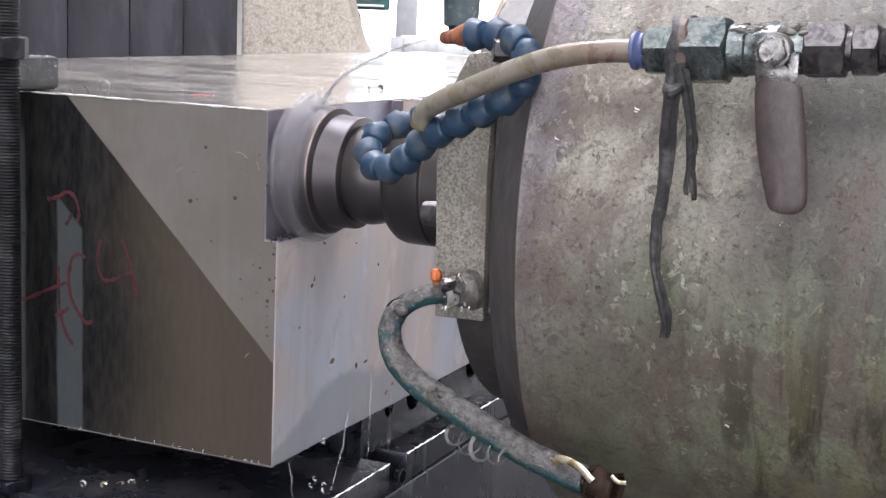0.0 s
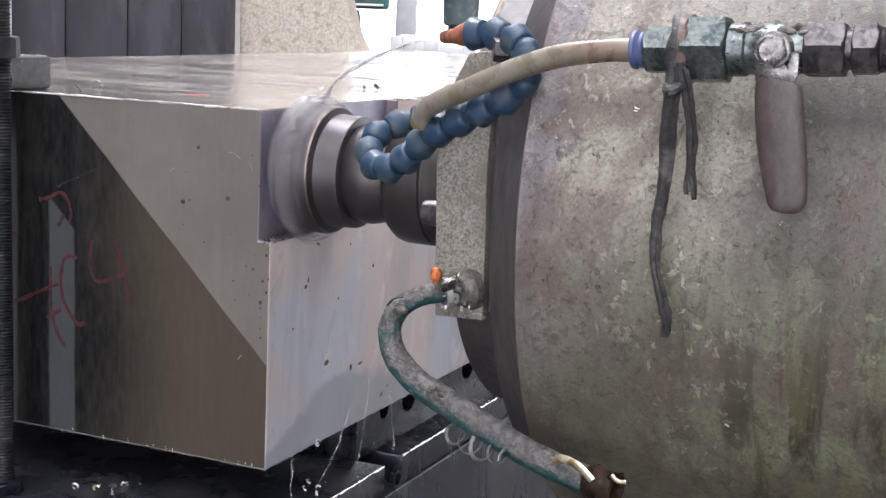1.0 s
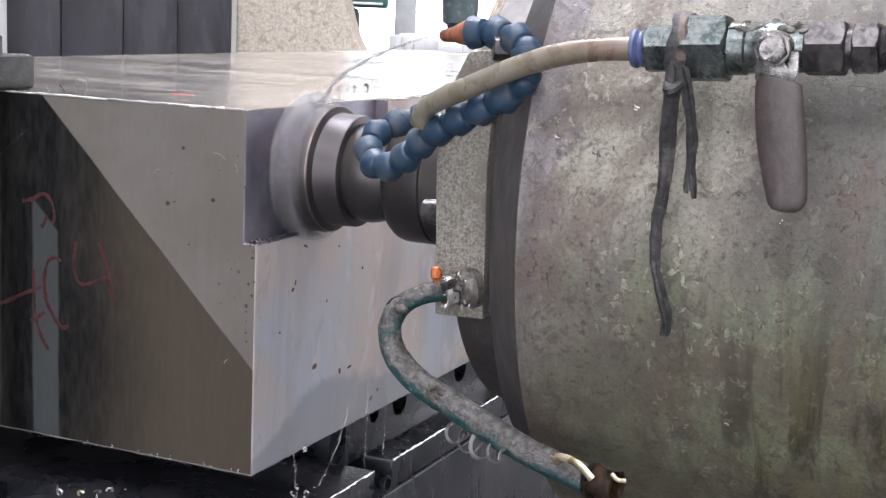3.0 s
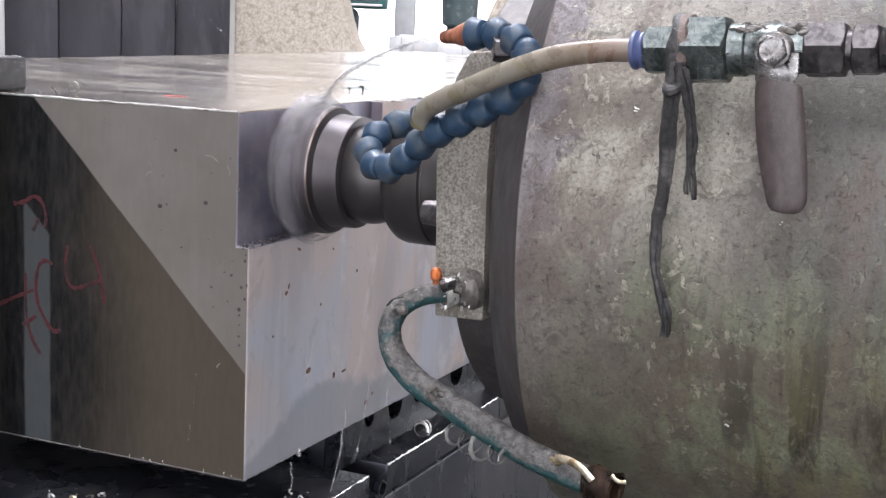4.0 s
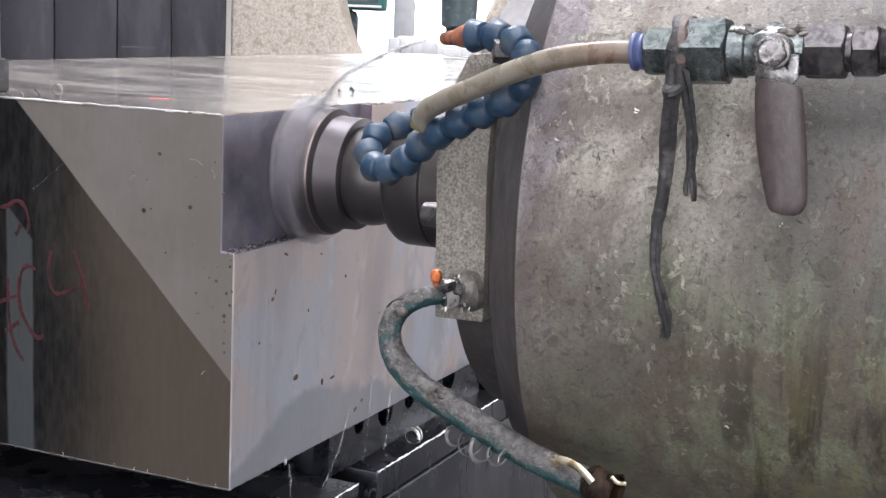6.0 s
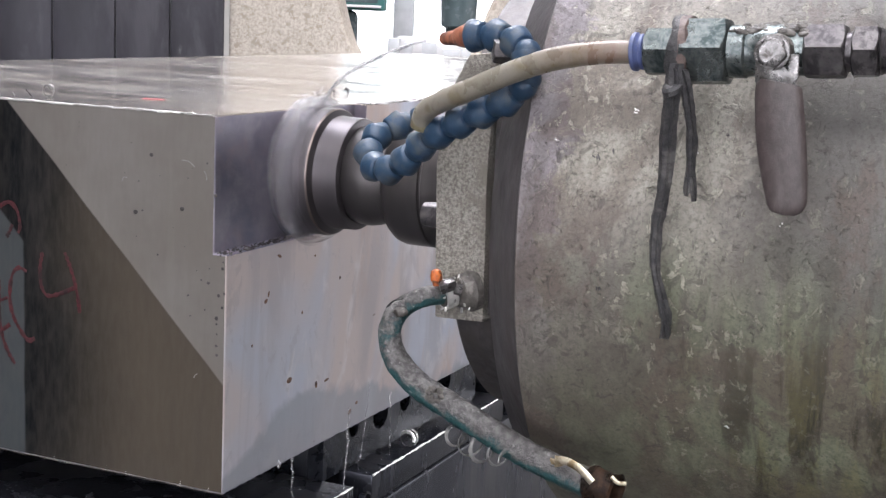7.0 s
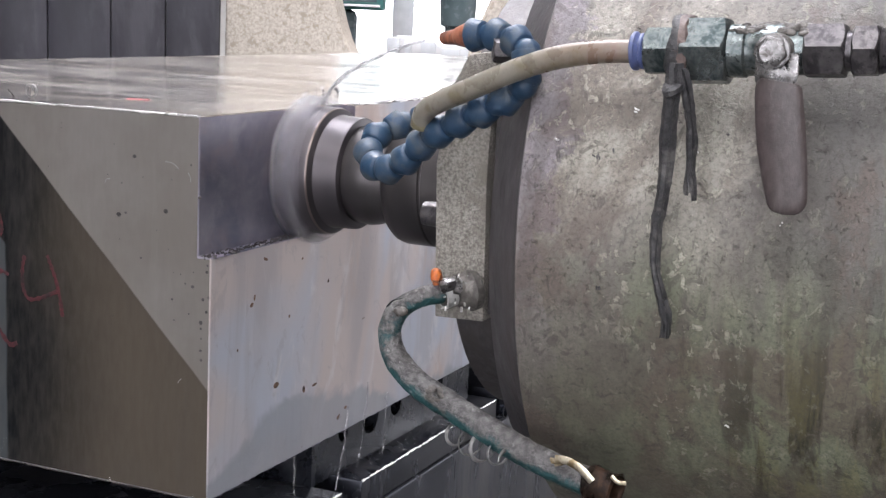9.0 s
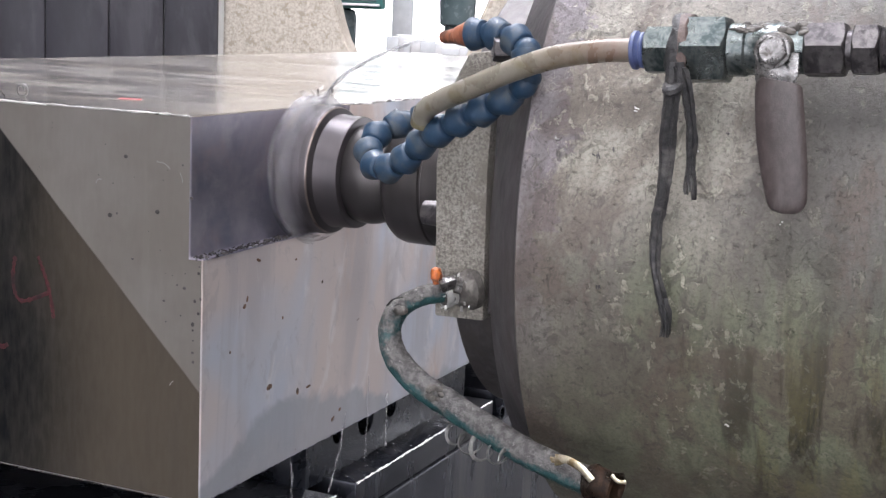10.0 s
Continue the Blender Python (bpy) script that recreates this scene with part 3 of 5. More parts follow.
def far_machine():
    m = thing("control_cabinet", "teal machine control cabinet with a dark screen", "machine")
    part("body", hall_box(-1.07, -0.55, 12.0, 12.4, 0.27, 1.3, 0.02), TEAL, m)
    part("screen", hall_box(-1.02, -0.61, 11.98, 11.998, 0.335, 0.8, 0.004), SCREEN, m, "dark glossy screen")
    part("shelf", hall_box(-1.05, -0.58, 11.9, 11.998, 0.295, 0.315, 0.004), PALE_SHEET, m)
    part("stand", hall_box(-1.25, -0.78, 12.05, 12.3, FLOOR_Z, 0.27, 0.06), SCREEN, m)
    part("keypad", hall_box(-1.02, -0.86, 11.95, 12.05, 0.02, 0.12, 0.01), PINK, m)
    p = thing("steel_post", "grey steel post in front of the daylight", "post")
    part("post", hall_box(-0.50, -0.32, 12.6, 12.8, FLOOR_Z, 1.6, 0.01), GREY_SHEET, p)
    b = thing("machine_bed", "grey machine bed with square pillars far behind", "machine")
    part("base", hall_box(-0.62, 0.22, 11.6, 12.0, FLOOR_Z, -0.12, 0.01), PINK, b)
    for u, w, h in ((-0.50, 0.10, 0.06), (-0.36, 0.06, 0.03), (-0.22, 0.12, 0.04), (-0.05, 0.14, -0.01), (0.10, 0.10, 0.0)):
        part("pillar", hall_box(u, u + w, 11.62, 11.8, -0.12, h, 0.006), GREY_SHEET, b)
    part("cover", hall_box(-0.43, -0.19, 11.85, 11.98, -0.12, 0.075, 0.01), PALE_SHEET, b)
    part("cover", hall_box(-0.17, 0.20, 11.9, 11.98, -0.12, 0.015, 0.01), PALE_SHEET, b)
    d = thing("coolant_drum", "dark drum standing far behind", "drum")
    part("drum", moved(lathe([(0, 0.10), (0.02, 0.11), (0.25, 0.11), (0.27, 0.15), (0.5, 0.16), (0.52, 0.14), (1.5, 0.13)], 32), Matrix.Translation(hall_at(0.07, 12.4, -0.1)) @ pose(0, 0, 0, 0, -90, 0)), SCREEN, d)
    part("foot", hall_box(-0.1, 0.24, 12.2, 12.6, FLOOR_Z, -0.1), GREY_SHEET, d)


far_machine()

# ---- table and slab ----
TABLE_Z = -0.038


def work_table():
    tb = thing("machine_table", "oily black machine table with T-slots, wet with coolant", "machine table")
    rnd = random.Random(31)
    slots = [(-0.25, -0.062), (-0.034, 0.1505), (0.1785, 0.430), (0.458, 0.575), (0.603, 0.79), (0.818, 1.4)]
    for y0, y1 in slots:
        rib = part("table_rib", box((-0.9, y0, TABLE_Z - 0.022), (0.0105, y1, TABLE_Z), 0.0012), TABLE, tb)
        n = int((y1 - y0) / 0.003)
        # bright strip modelled for the glint of water along the rib's edge
        edge = [(0.0100 + rnd.uniform(-0.0003, 0.0004), y0 + 0.001 + (y1 - y0 - 0.002) * i / n, TABLE_Z - 0.0004 + rnd.uniform(-0.0003, 0.0003)) for i in range(n + 1)]
        part("edge_glint", sweep(edge, [rnd.uniform(0.0003, 0.0011) for _ in edge], 6), SWARF, rib, "bright strip modelled for the glint of the wet edge")
    part("table_body", box((-0.9, -0.25, TABLE_Z - 0.22), (0.0125, 1.4, TABLE_Z - 0.0225), 0.002), TABLE, tb)
    part("pedestal", box((-0.8, -0.1, FLOOR_Z), (-0.05, 1.3, TABLE_Z - 0.2205)), BLACK_IRON, tb)
    for y, z in ((0.165, -0.052), (0.444, -0.052), (0.589, -0.052)):
        part("slot_hole", moved(lathe([(0, 0.0065), (0.0012, 0.0065), (0.0012, 0.005), (-0.004, 0.005), (-0.004, 0.0001)], 20, False), pose(0.0127, y, z)), BLACK_IRON, tb)


work_table()


def riser(x0, x1, y0, y1):
    r = thing("riser_block", "wet black steel riser bar with round cut-outs under the slab", "riser", "riser bars")
    part("bar", box((x0, y0, TABLE_Z), (x1 - 0.0125, y1, 0.0), 0.0012), BLACK_IRON, r)
    outline = [(y0, TABLE_Z), (y1, TABLE_Z), (y1, 0.0)]
    for yc, rad in ((y0 + 0.205, 0.0125), (y0 + 0.130, 0.0090), (y0 + 0.088, 0.0125), (y0 + 0.045, 0.0075)):
        outline += [(yc + rad * math.cos(a), -0.010 - rad * 0.95 * math.sin(a)) for a in [math.pi * k / 12 for k in range(13)]]
        outline[-13:-13] = [(yc + rad, 0.0)]
        outline.append((yc - rad, 0.0))
    outline.append((y0, 0.0))
    part("side_plate", prism(outline, x1 - 0.012, x1, 0), BLACK_IRON, r, smooth=False)


riser(-0.40, -0.013, 0.148, 0.42)
riser(-0.40, -0.013, 0.70, 0.98)

CUT_END, CUT_DEPTH, CUT_Z, SLAB_H = 0.170, 0.0087, 0.1447, 0.225


def slab():
    """The slab: a shoulder is milled along the upper part of its side as far as CUT_END."""
    bm = bmesh.new()
    x0, y1, h, d, zc = -0.51, 1.25, SLAB_H, -CUT_DEPTH, CUT_Z
    prof = [(x0, 0), (0, 0), (0, zc), (d, zc), (d, h), (x0, h)]
    a = [bm.verts.new((x, 0, z)) for x, z in prof]
    b = [bm.verts.new((x, CUT_END, z)) for x, z in prof]
    e = bm.verts.new((0, CUT_END, h))
    c = [bm.verts.new((x, y1, z)) for x, z in ((x0, 0), (0, 0), (0, h), (x0, h))]

    def face(vs, slot):
        bm.faces.new(vs).material_index = slot
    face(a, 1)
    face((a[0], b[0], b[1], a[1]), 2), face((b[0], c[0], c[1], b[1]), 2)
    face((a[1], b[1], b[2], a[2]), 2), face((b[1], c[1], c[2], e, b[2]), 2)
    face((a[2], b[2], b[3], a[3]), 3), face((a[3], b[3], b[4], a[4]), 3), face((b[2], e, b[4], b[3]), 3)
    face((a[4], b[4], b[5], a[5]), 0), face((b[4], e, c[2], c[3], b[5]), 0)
    face((a[5], b[5], b[0], a[0]), 2), face((b[5], c[3], c[0], b[0]), 2), face(c[::-1], 2)
    bmesh.ops.recalc_face_normals(bm, faces=bm.faces[:])
    keep = [ed for ed in bm.edges if len(ed.link_faces) == 2 and ed.calc_face_angle() > 0.5]
    bmesh.ops.bevel(bm, geom=keep, offset=0.0007, segments=1, affect="EDGES", material=-1)
    # each face has its own base tone, set for the light it gets
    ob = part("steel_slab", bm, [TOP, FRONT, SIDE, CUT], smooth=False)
    rnd = random.Random(21)
    # a torn burr along the corner that is still to be cut
    burr = []
    for i in range(60):
        burr.append((0.0002 + rnd.uniform(-0.0003, 0.0012), CUT_END + 0.006 + 0.0035 * i, SLAB_H + rnd.uniform(-0.0008, 0.0012)))
    part("burr", sweep(burr, [rnd.uniform(0.0003, 0.0009) for _ in burr], 5), SWARF, ob, "torn bright burr")
    line = [(-0.0088 + rnd.uniform(-0.0003, 0.0003), CUT_END + 0.004 + 0.006 * i, SLAB_H + 0.0001) for i in range(30)]
    part("scribed_line", sweep(line, [rnd.uniform(0.0002, 0.0005) for _ in line], 5, 0.4), BLACK_IRON, ob)
    part("uncut_ledge", box((-0.0086, CUT_END + 0.001, SLAB_H - 0.001), (-0.0004, 0.60, SLAB_H + 0.0004)), LEDGE, ob)
    # a thin burr at the foot and along the shoulder
    for z0, x0b, n in ((CUT_Z, 0.0003, 50), (0.0003, -0.0003, 80)):
        e2 = [(x0b + rnd.uniform(-0.0003, 0.0003), 0.001 + (0.0034 if z0 else 0.006) * i, z0 + rnd.uniform(-0.0007, 0.0004)) for i in range(n)]
        part("edge_burr_and_glint", sweep(e2, [rnd.uniform(0.0001, 0.0004) for _ in e2], 5), CUT, ob)
    # bright bead modelled for the glint along the wet top front edge
    e3 = [(-0.5 + 0.005 * i, -0.0001 + rnd.uniform(-0.0003, 0.0002), SLAB_H + rnd.uniform(-0.0003, 0.0002)) for i in range(99)]
    part("edge_burr_and_glint", sweep(e3, [rnd.uniform(0.0003, 0.0009) for _ in e3], 5), SWARF, ob)
    e4 = [(-0.5 + 0.005 * i, -0.0001 + rnd.uniform(-0.0003, 0.0002), rnd.uniform(-0.0002, 0.0002)) for i in range(101)]
    part("edge_burr_and_glint", sweep(e4, [rnd.uniform(0.0001, 0.0005) for _ in e4], 5), TOP, ob)
    # torn metal and fine swarf lying along the milled shoulder
    crumbs = bmesh.new()
    for _ in range(260):
        w = rnd.uniform(0.0004, 0.0016)
        m = Matrix.Translation((rnd.uniform(-0.0080, 0.0004), rnd.uniform(0.001, CUT_END), CUT_Z + 0.0004)) @ pose(0, 0, 0, rnd.uniform(-50, 50), rnd.uniform(-50, 50), rnd.uniform(0, 180))
        join(crumbs, moved(box((-w, -0.0004, -0.0003), (w, 0.0004, 0.0003)), m))
    tagged(part("shoulder_swarf", crumbs, NOSE, ob, "dark crumbs of swarf along the shoulder"), kind="stuff")
    # rust flecks and dents on the two upright faces
    fleck = bmesh.new()
    for yy, zz, w, hh in ((0.0757, 0.0533, 0.005, 0.0028), (0.111, 0.0425, 0.0026, 0.0036), (0.125, 0.0425, 0.005, 0.0014), (0.045, 0.110, 0.003, 0.002), (0.048, 0.114, 0.0015, 0.003), (0.16, 0.012, 0.004, 0.0016),
                          (0.17, 0.016, 0.003, 0.0018), (0.09, 0.095, 0.0016, 0.0016), (0.03, 0.085, 0.0014, 0.0014), (0.14, 0.11, 0.0018, 0.0018), (0.06, 0.136, 0.004, 0.0014), (0.105, 0.13, 0.0018, 0.0012)):
        join(fleck, moved(ball((0, 0, 0), 0.5, (0.0004, 1.4 * w, 1.4 * hh), 4), pose(0.0001, yy, zz, rnd.uniform(-25, 25))))
    tagged(part("rust_flecks", fleck, RUST, ob, "small red-brown rust flecks"), kind="stuff")
    fleck = bmesh.new()
    for xx, zz, w in ((-0.0530, 0.1990, 0.0028), (-0.0310, 0.1690, 0.0032), (-0.0080, 0.1790, 0.0024), (-0.0640, 0.1640, 0.0034), (-0.0590, 0.1655, 0.0018), (-0.0120, 0.1270, 0.0024), (-0.0060, 0.0900, 0.0020), (-0.0260, 0.1180, 0.0018), (-0.0480, 0.1400, 0.0016)):
        join(fleck, moved(ball((0, 0, 0), 0.5, (w, 0.0005, w * 0.8), 5), pose(xx, -0.0001, zz)))
    for _ in range(60):
        w = rnd.uniform(0.0005, 0.0016)
        xx, zz = rnd.uniform(-0.16, -0.008), rnd.uniform(0.03, 0.215)
        if zz + 0.985 * xx < 0.07:
            continue
        join(fleck, moved(ball((0, 0, 0), 0.5, (w, 0.0004, w * rnd.uniform(0.5, 1.2)), 4), pose(xx, -0.0001, zz, 0, rnd.uniform(-40, 40), 0)))
    for _ in range(10):
        w = rnd.uniform(0.0009, 0.0026)
        join(fleck, moved(ball((0, 0, 0), 0.5, (w, 0.0004, w), 4), pose(rnd.uniform(-0.008, -0.001), -0.0001, rnd.uniform(0.08, 0.145))))
    tagged(part("dents", fleck, NOSE, ob, "small dark dents"), kind="stuff")
    scratch = bmesh.new()
    for xx, zz, w, tilt in ((-0.0270, 0.1960, 0.0050, 20), (-0.0150, 0.1900, 0.0028, 70), (-0.0720, 0.1830, 0.0024, -35), (-0.0200, 0.0700, 0.0020, -50)):
        join(scratch, moved(sweep(smooth_path([(-w, 0, 0), (0, 0, (0.1 - 6 * xx) * w), (w, 0, 0)], 4), 0.00026, 5, 0.4, (0, 1, 0), 0.5, 1), pose(xx, -0.0002, zz, 0, tilt, 0)))
    tagged(part("scratches", scratch, COIL, ob, "fine bright scratches"), kind="stuff")
    return tagged(ob, "large ground steel slab with a freshly milled shoulder and an oily face with painted slanting shade", "steel slab")


slab()


# ---- clamp and stud ----
def clamp():
    cl = thing("strap_clamp", "black steel strap clamp holding the slab, beaded with coolant", "clamp")
    part("strap", box((-0.30, -0.075, 0.2255), (-0.1915, 0.031, 0.2475), 0.003), CLAMP_IRON, cl)
    rnd = random.Random(4)
    drops = bmesh.new()
    for _ in range(140):
        side = rnd.random() < 0.5
        p = (rnd.uniform(-0.22, -0.192), rnd.uniform(-0.07, 0.03), 0.2475) if side else (-0.1915, rnd.uniform(-0.07, 0.03), rnd.uniform(0.2275, 0.246))
        join(drops, ball(p, rnd.uniform(0.0004, 0.0012), (1, 1, 0.6), 4))
    tagged(part("coolant_drops", drops, WATER, cl, "small clinging coolant drops"), kind="stuff")
    st = thing("threaded_stud", "black threaded stud rising from the table to the strap clamp", "stud")
    rings = []
    z, k = TABLE_Z, 0
    while z < 0.30:
        rings.append((z, 0.0066 if k % 2 else 0.0078))
        z, k = z + 0.00105, k + 1
    part("thread", moved(lathe(rings, 24), pose(-0.1835, -0.03, 0, 0, -90, 0)), CLAMP_IRON, st)
    part("nut", moved(hexagon(0.014, 0.024), pose(-0.1835, -0.03, 0.2475, 0, -90, 0)), CLAMP_IRON, st)
    part("foot_nut", moved(hexagon(0.008, 0.024), pose(-0.1835, -0.03, TABLE_Z, 0, -90, 0)), BLACK_IRON, st)


clamp()


# ---- red marker writing on the slab's face ----
def chalk():
    ch = thing("marker_writing", "hand-drawn red marker strokes on the slab's oily face", "writing")
    strokes = [[(-0.2076, 0.1575), (-0.2003, 0.1570)], [(-0.2068, 0.1364), (-0.2020, 0.1315), (-0.1958, 0.1290)],
               [(-0.1771, 0.1549), (-0.1687, 0.1568), (-0.1603, 0.1610), (-0.1538, 0.1571), (-0.1511, 0.1476), (-0.1525, 0.1422)], [(-0.1571, 0.1470), (-0.1594, 0.1423), (-0.1617, 0.1390)],
               [(-0.1460, 0.1187), (-0.1520, 0.1203), (-0.1571, 0.1159), (-0.1595, 0.1042), (-0.1581, 0.0921), (-0.1530, 0.0827), (-0.1455, 0.0749), (-0.1400, 0.0767)],
               [(-0.2005, 0.0842), (-0.1937, 0.0854), (-0.1793, 0.0922), (-0.1613, 0.1002)], [(-0.1708, 0.0758), (-0.1642, 0.0798), (-0.1595, 0.0831)],
               [(-0.1679, 0.1109), (-0.1679, 0.0955), (-0.1666, 0.0783), (-0.1619, 0.0661), (-0.1558, 0.0580)],
               [(-0.1337, 0.1321), (-0.1355, 0.1221), (-0.1345, 0.1109), (-0.1300, 0.1054), (-0.1213, 0.1072), (-0.1075, 0.1133)],
               [(-0.1165, 0.1339), (-0.1129, 0.1265), (-0.1093, 0.1175), (-0.1065, 0.1066), (-0.1051, 0.0974)]]
    for i, s in enumerate(strokes):
        p = smooth_path([(x, -0.0002, z) for x, z in s], 6)
        part("stroke", sweep(p, 0.0013, 6, 0.14, (0, 1, 0), 0.7, i), CHALK, ch)
    top = thing("marker_dash", "short red marker dash on the wet top of the slab", "writing")
    part("stroke", sweep(smooth_path([(-0.1140, 0.0755, 0.2252), (-0.1075, 0.0775, 0.2253), (-0.1010, 0.0800, 0.2252)], 5), 0.0026, 8, 0.16, (0, 0, 1), 0.5, 2), WET_RED, top)


chalk()


# ---- milling head ----
AXIS_Y, AXIS_Z = 0.045, 0.186
at_axis = pose(0, AXIS_Y, AXIS_Z)


def head():
    hd = thing("milling_machine", "big round stained grey-green machine ram with an iron nose plate", "milling machine")
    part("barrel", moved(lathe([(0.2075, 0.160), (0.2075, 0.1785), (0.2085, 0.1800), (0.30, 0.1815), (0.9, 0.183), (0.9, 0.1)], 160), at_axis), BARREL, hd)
    part("front_ring", moved(lathe([(0.150, 0.09), (0.150, 0.1245), (0.1515, 0.126), (0.1770, 0.1265), (0.1785, 0.1290), (0.1850, 0.1540), (0.1870, 0.1600), (0.2000, 0.1715), (0.2074, 0.1770)], 128), at_axis), RING, hd, "dark worn iron ring")
    part("column_arm", box((0.9, -0.25, -0.25), (1.5, 0.5, 0.6), 0.01), BARREL, hd)
    part("floor_column", box((1.0, -0.2, FLOOR_Z), (1.45, 0.45, -0.2505), 0.01), BARREL, hd)
    outline = [(0.1483, 0.1332), (0.1455, 0.2122), (0.1500, 0.2470), (0.1611, 0.2687), (0.1765, 0.2709), (0.1740, 0.2118), (0.1755, 0.1338)]
    plate = part("nose_plate", prism(outline, -0.09, 0.10, 1, 0.0012), PLATE, hd, "grey speckled iron plate")
    part("backing", box((0.1757, -0.086, 0.1370), (0.1790, 0.09, 0.268), 0.001), RING, plate)
    # bolts that look out behind the plate
    part("bolt", moved(lathe([(-0.010, 0.0045), (-0.0095, 0.0062), (-0.002, 0.0068), (0.004, 0.0068)], 20), pose(0.1440, -0.077, 0.1845)), DARK_ZINC, hd)
    part("bolt", moved(hexagon(0.008, 0.011), pose(0.1930, -0.116, 0.2725, 0, 180, 30)), DARK_ZINC, hd)
    for k, (cx, cz) in enumerate(((0.2520, 0.2300), (0.2895, 0.2326), (0.3013, 0.2415), (0.2236, 0.2340), (0.2490, 0.1675), (0.3100, 0.1085), (0.3680, 0.2470), (0.2600, 0.2490), (0.2440, 0.2270), (0.3290, 0.2050))):
        cy = AXIS_Y - math.sqrt(0.1812 ** 2 - (cz - AXIS_Z) ** 2)
        bm = bmesh.new()
        rc = random.Random(60 + k)
        for _ in range(2 + k % 3):
            join(bm, moved(box((-0.0009, -0.0003, -0.0003), (0.0009, 0.0003, 0.0003), 0.0001, 1), pose(cx + rc.uniform(-0.0015, 0.0015), cy, cz + rc.uniform(-0.001, 0.001), rc.uniform(0, 90), rc.uniform(0, 90), rc.uniform(0, 90))))
        part("stuck_chip", bm, SWARF if k % 2 else DARK_ZINC, hd)
    return hd


RIDING.append(head())

spindle = thing("milling_spindle", "dark steel face mill turning fast on the spindle nose", "milling cutter")


def spindle_parts():
    body = [(-0.0080, 0.030), (-0.0083, 0.0385), (-0.0075, 0.0402), (0.0135, 0.0406), (0.0148, 0.0402)]
    part("cutter_body", lathe(body, 72), CUTTER, spindle)
    # thin ring whose coppery colour stands for a warm reflection on the rim
    part("rim_glint", lathe([(0.0149, 0.0401), (0.0154, 0.0400), (0.0160, 0.0395)], 72), RIM_GLINT, spindle, "coppery edge coloured as a warm reflection")
    part("collar", lathe([(0.0161, 0.0394), (0.0172, 0.0378), (0.0180, 0.0361), (0.0190, 0.0356), (0.0325, 0.0352), (0.0336, 0.0348), (0.0342, 0.0336)], 72), CUTTER, spindle)
    part("arbor", lathe([(0.0343, 0.0300), (0.0365, 0.0308), (0.0440, 0.0314), (0.0490, 0.0306), (0.0540, 0.0290), (0.0600, 0.0276), (0.0632, 0.0272)], 64), NOSE, spindle)
    part("nose_flange", lathe([(0.0633, 0.0275), (0.0636, 0.0335), (0.0650, 0.0368), (0.0680, 0.0392), (0.0720, 0.0404), (0.0905, 0.0405), (0.0912, 0.0394), (0.0922, 0.0394), (0.0930, 0.0407), (0.1497, 0.0407)], 72), NOSE, spindle)
    insert = mesh_of(box((-0.0090, -0.0045, -0.0015), (0.0, 0.0045, 0.0015), 0.0006, 1), "insert", CARBIDE)
    pocket = mesh_of(box((-0.0078, -0.006, -0.003), (0.008, 0.006, 0.003), 0.0008, 1), "pocket", NOSE)
    for k in range(6):
        a = 2 * math.pi * k / 6
        for nm, me, off in (("insert", insert, 0.0), ("pocket", pocket, -0.0025)):
            ob = new(nm, me)
            ob.parent = spindle
            ob.matrix_local = Matrix.Rotation(a, 4, "X") @ Matrix.Translation((0.0, 0.0378 + off * 0.4, off))

    # modelled haze for the blur of the turning cutter and its inserts
    for k, ring in enumerate(([(-0.0086, 0.0380), (-0.0088, 0.0445), (-0.0070, 0.0462), (-0.0010, 0.0455), (0.0060, 0.0422)], [(-0.0060, 0.0445), (-0.0015, 0.0475), (0.0060, 0.0460), (0.0120, 0.0424)])):
        part("blur_veil", lathe(ring, 72, False), HAZE, spindle, "translucent veil modelled for the blur of the spinning cutter")

    for k, (a0, span, r0, r1, x0) in enumerate(((0.3, 1.5, 0.0415, 0.0455, -0.0062), (2.2, 1.1, 0.0414, 0.0435, -0.0045), (3.9, 1.7, 0.0416, 0.0470, -0.0068), (5.5, 0.7, 0.0414, 0.0440, 0.002), (1.0, 2.6, 0.0430, 0.0500, -0.004), (4.4, 2.2, 0.0425, 0.0485, 0.001), (2.9, 1.9, 0.0420, 0.0465, 0.006))):
        pts = []
        for i in range(18):
            u = i / 17
            a, r = a0 + span * u, r0 + (r1 - r0) * u * u
            pts.append((x0 + 0.0012 * math.sin(9 * u), r * math.cos(a), r * math.sin(a)))
        part("coolant_wisp", sweep(pts, [0.0048 * math.sin(math.pi * (0.12 + 0.86 * i / 17)) for i in range(18)], 8, 0.22, (1, 0, 0), 0.3, k), MIST, spindle, "thin sheet of flung coolant")


spindle_parts()


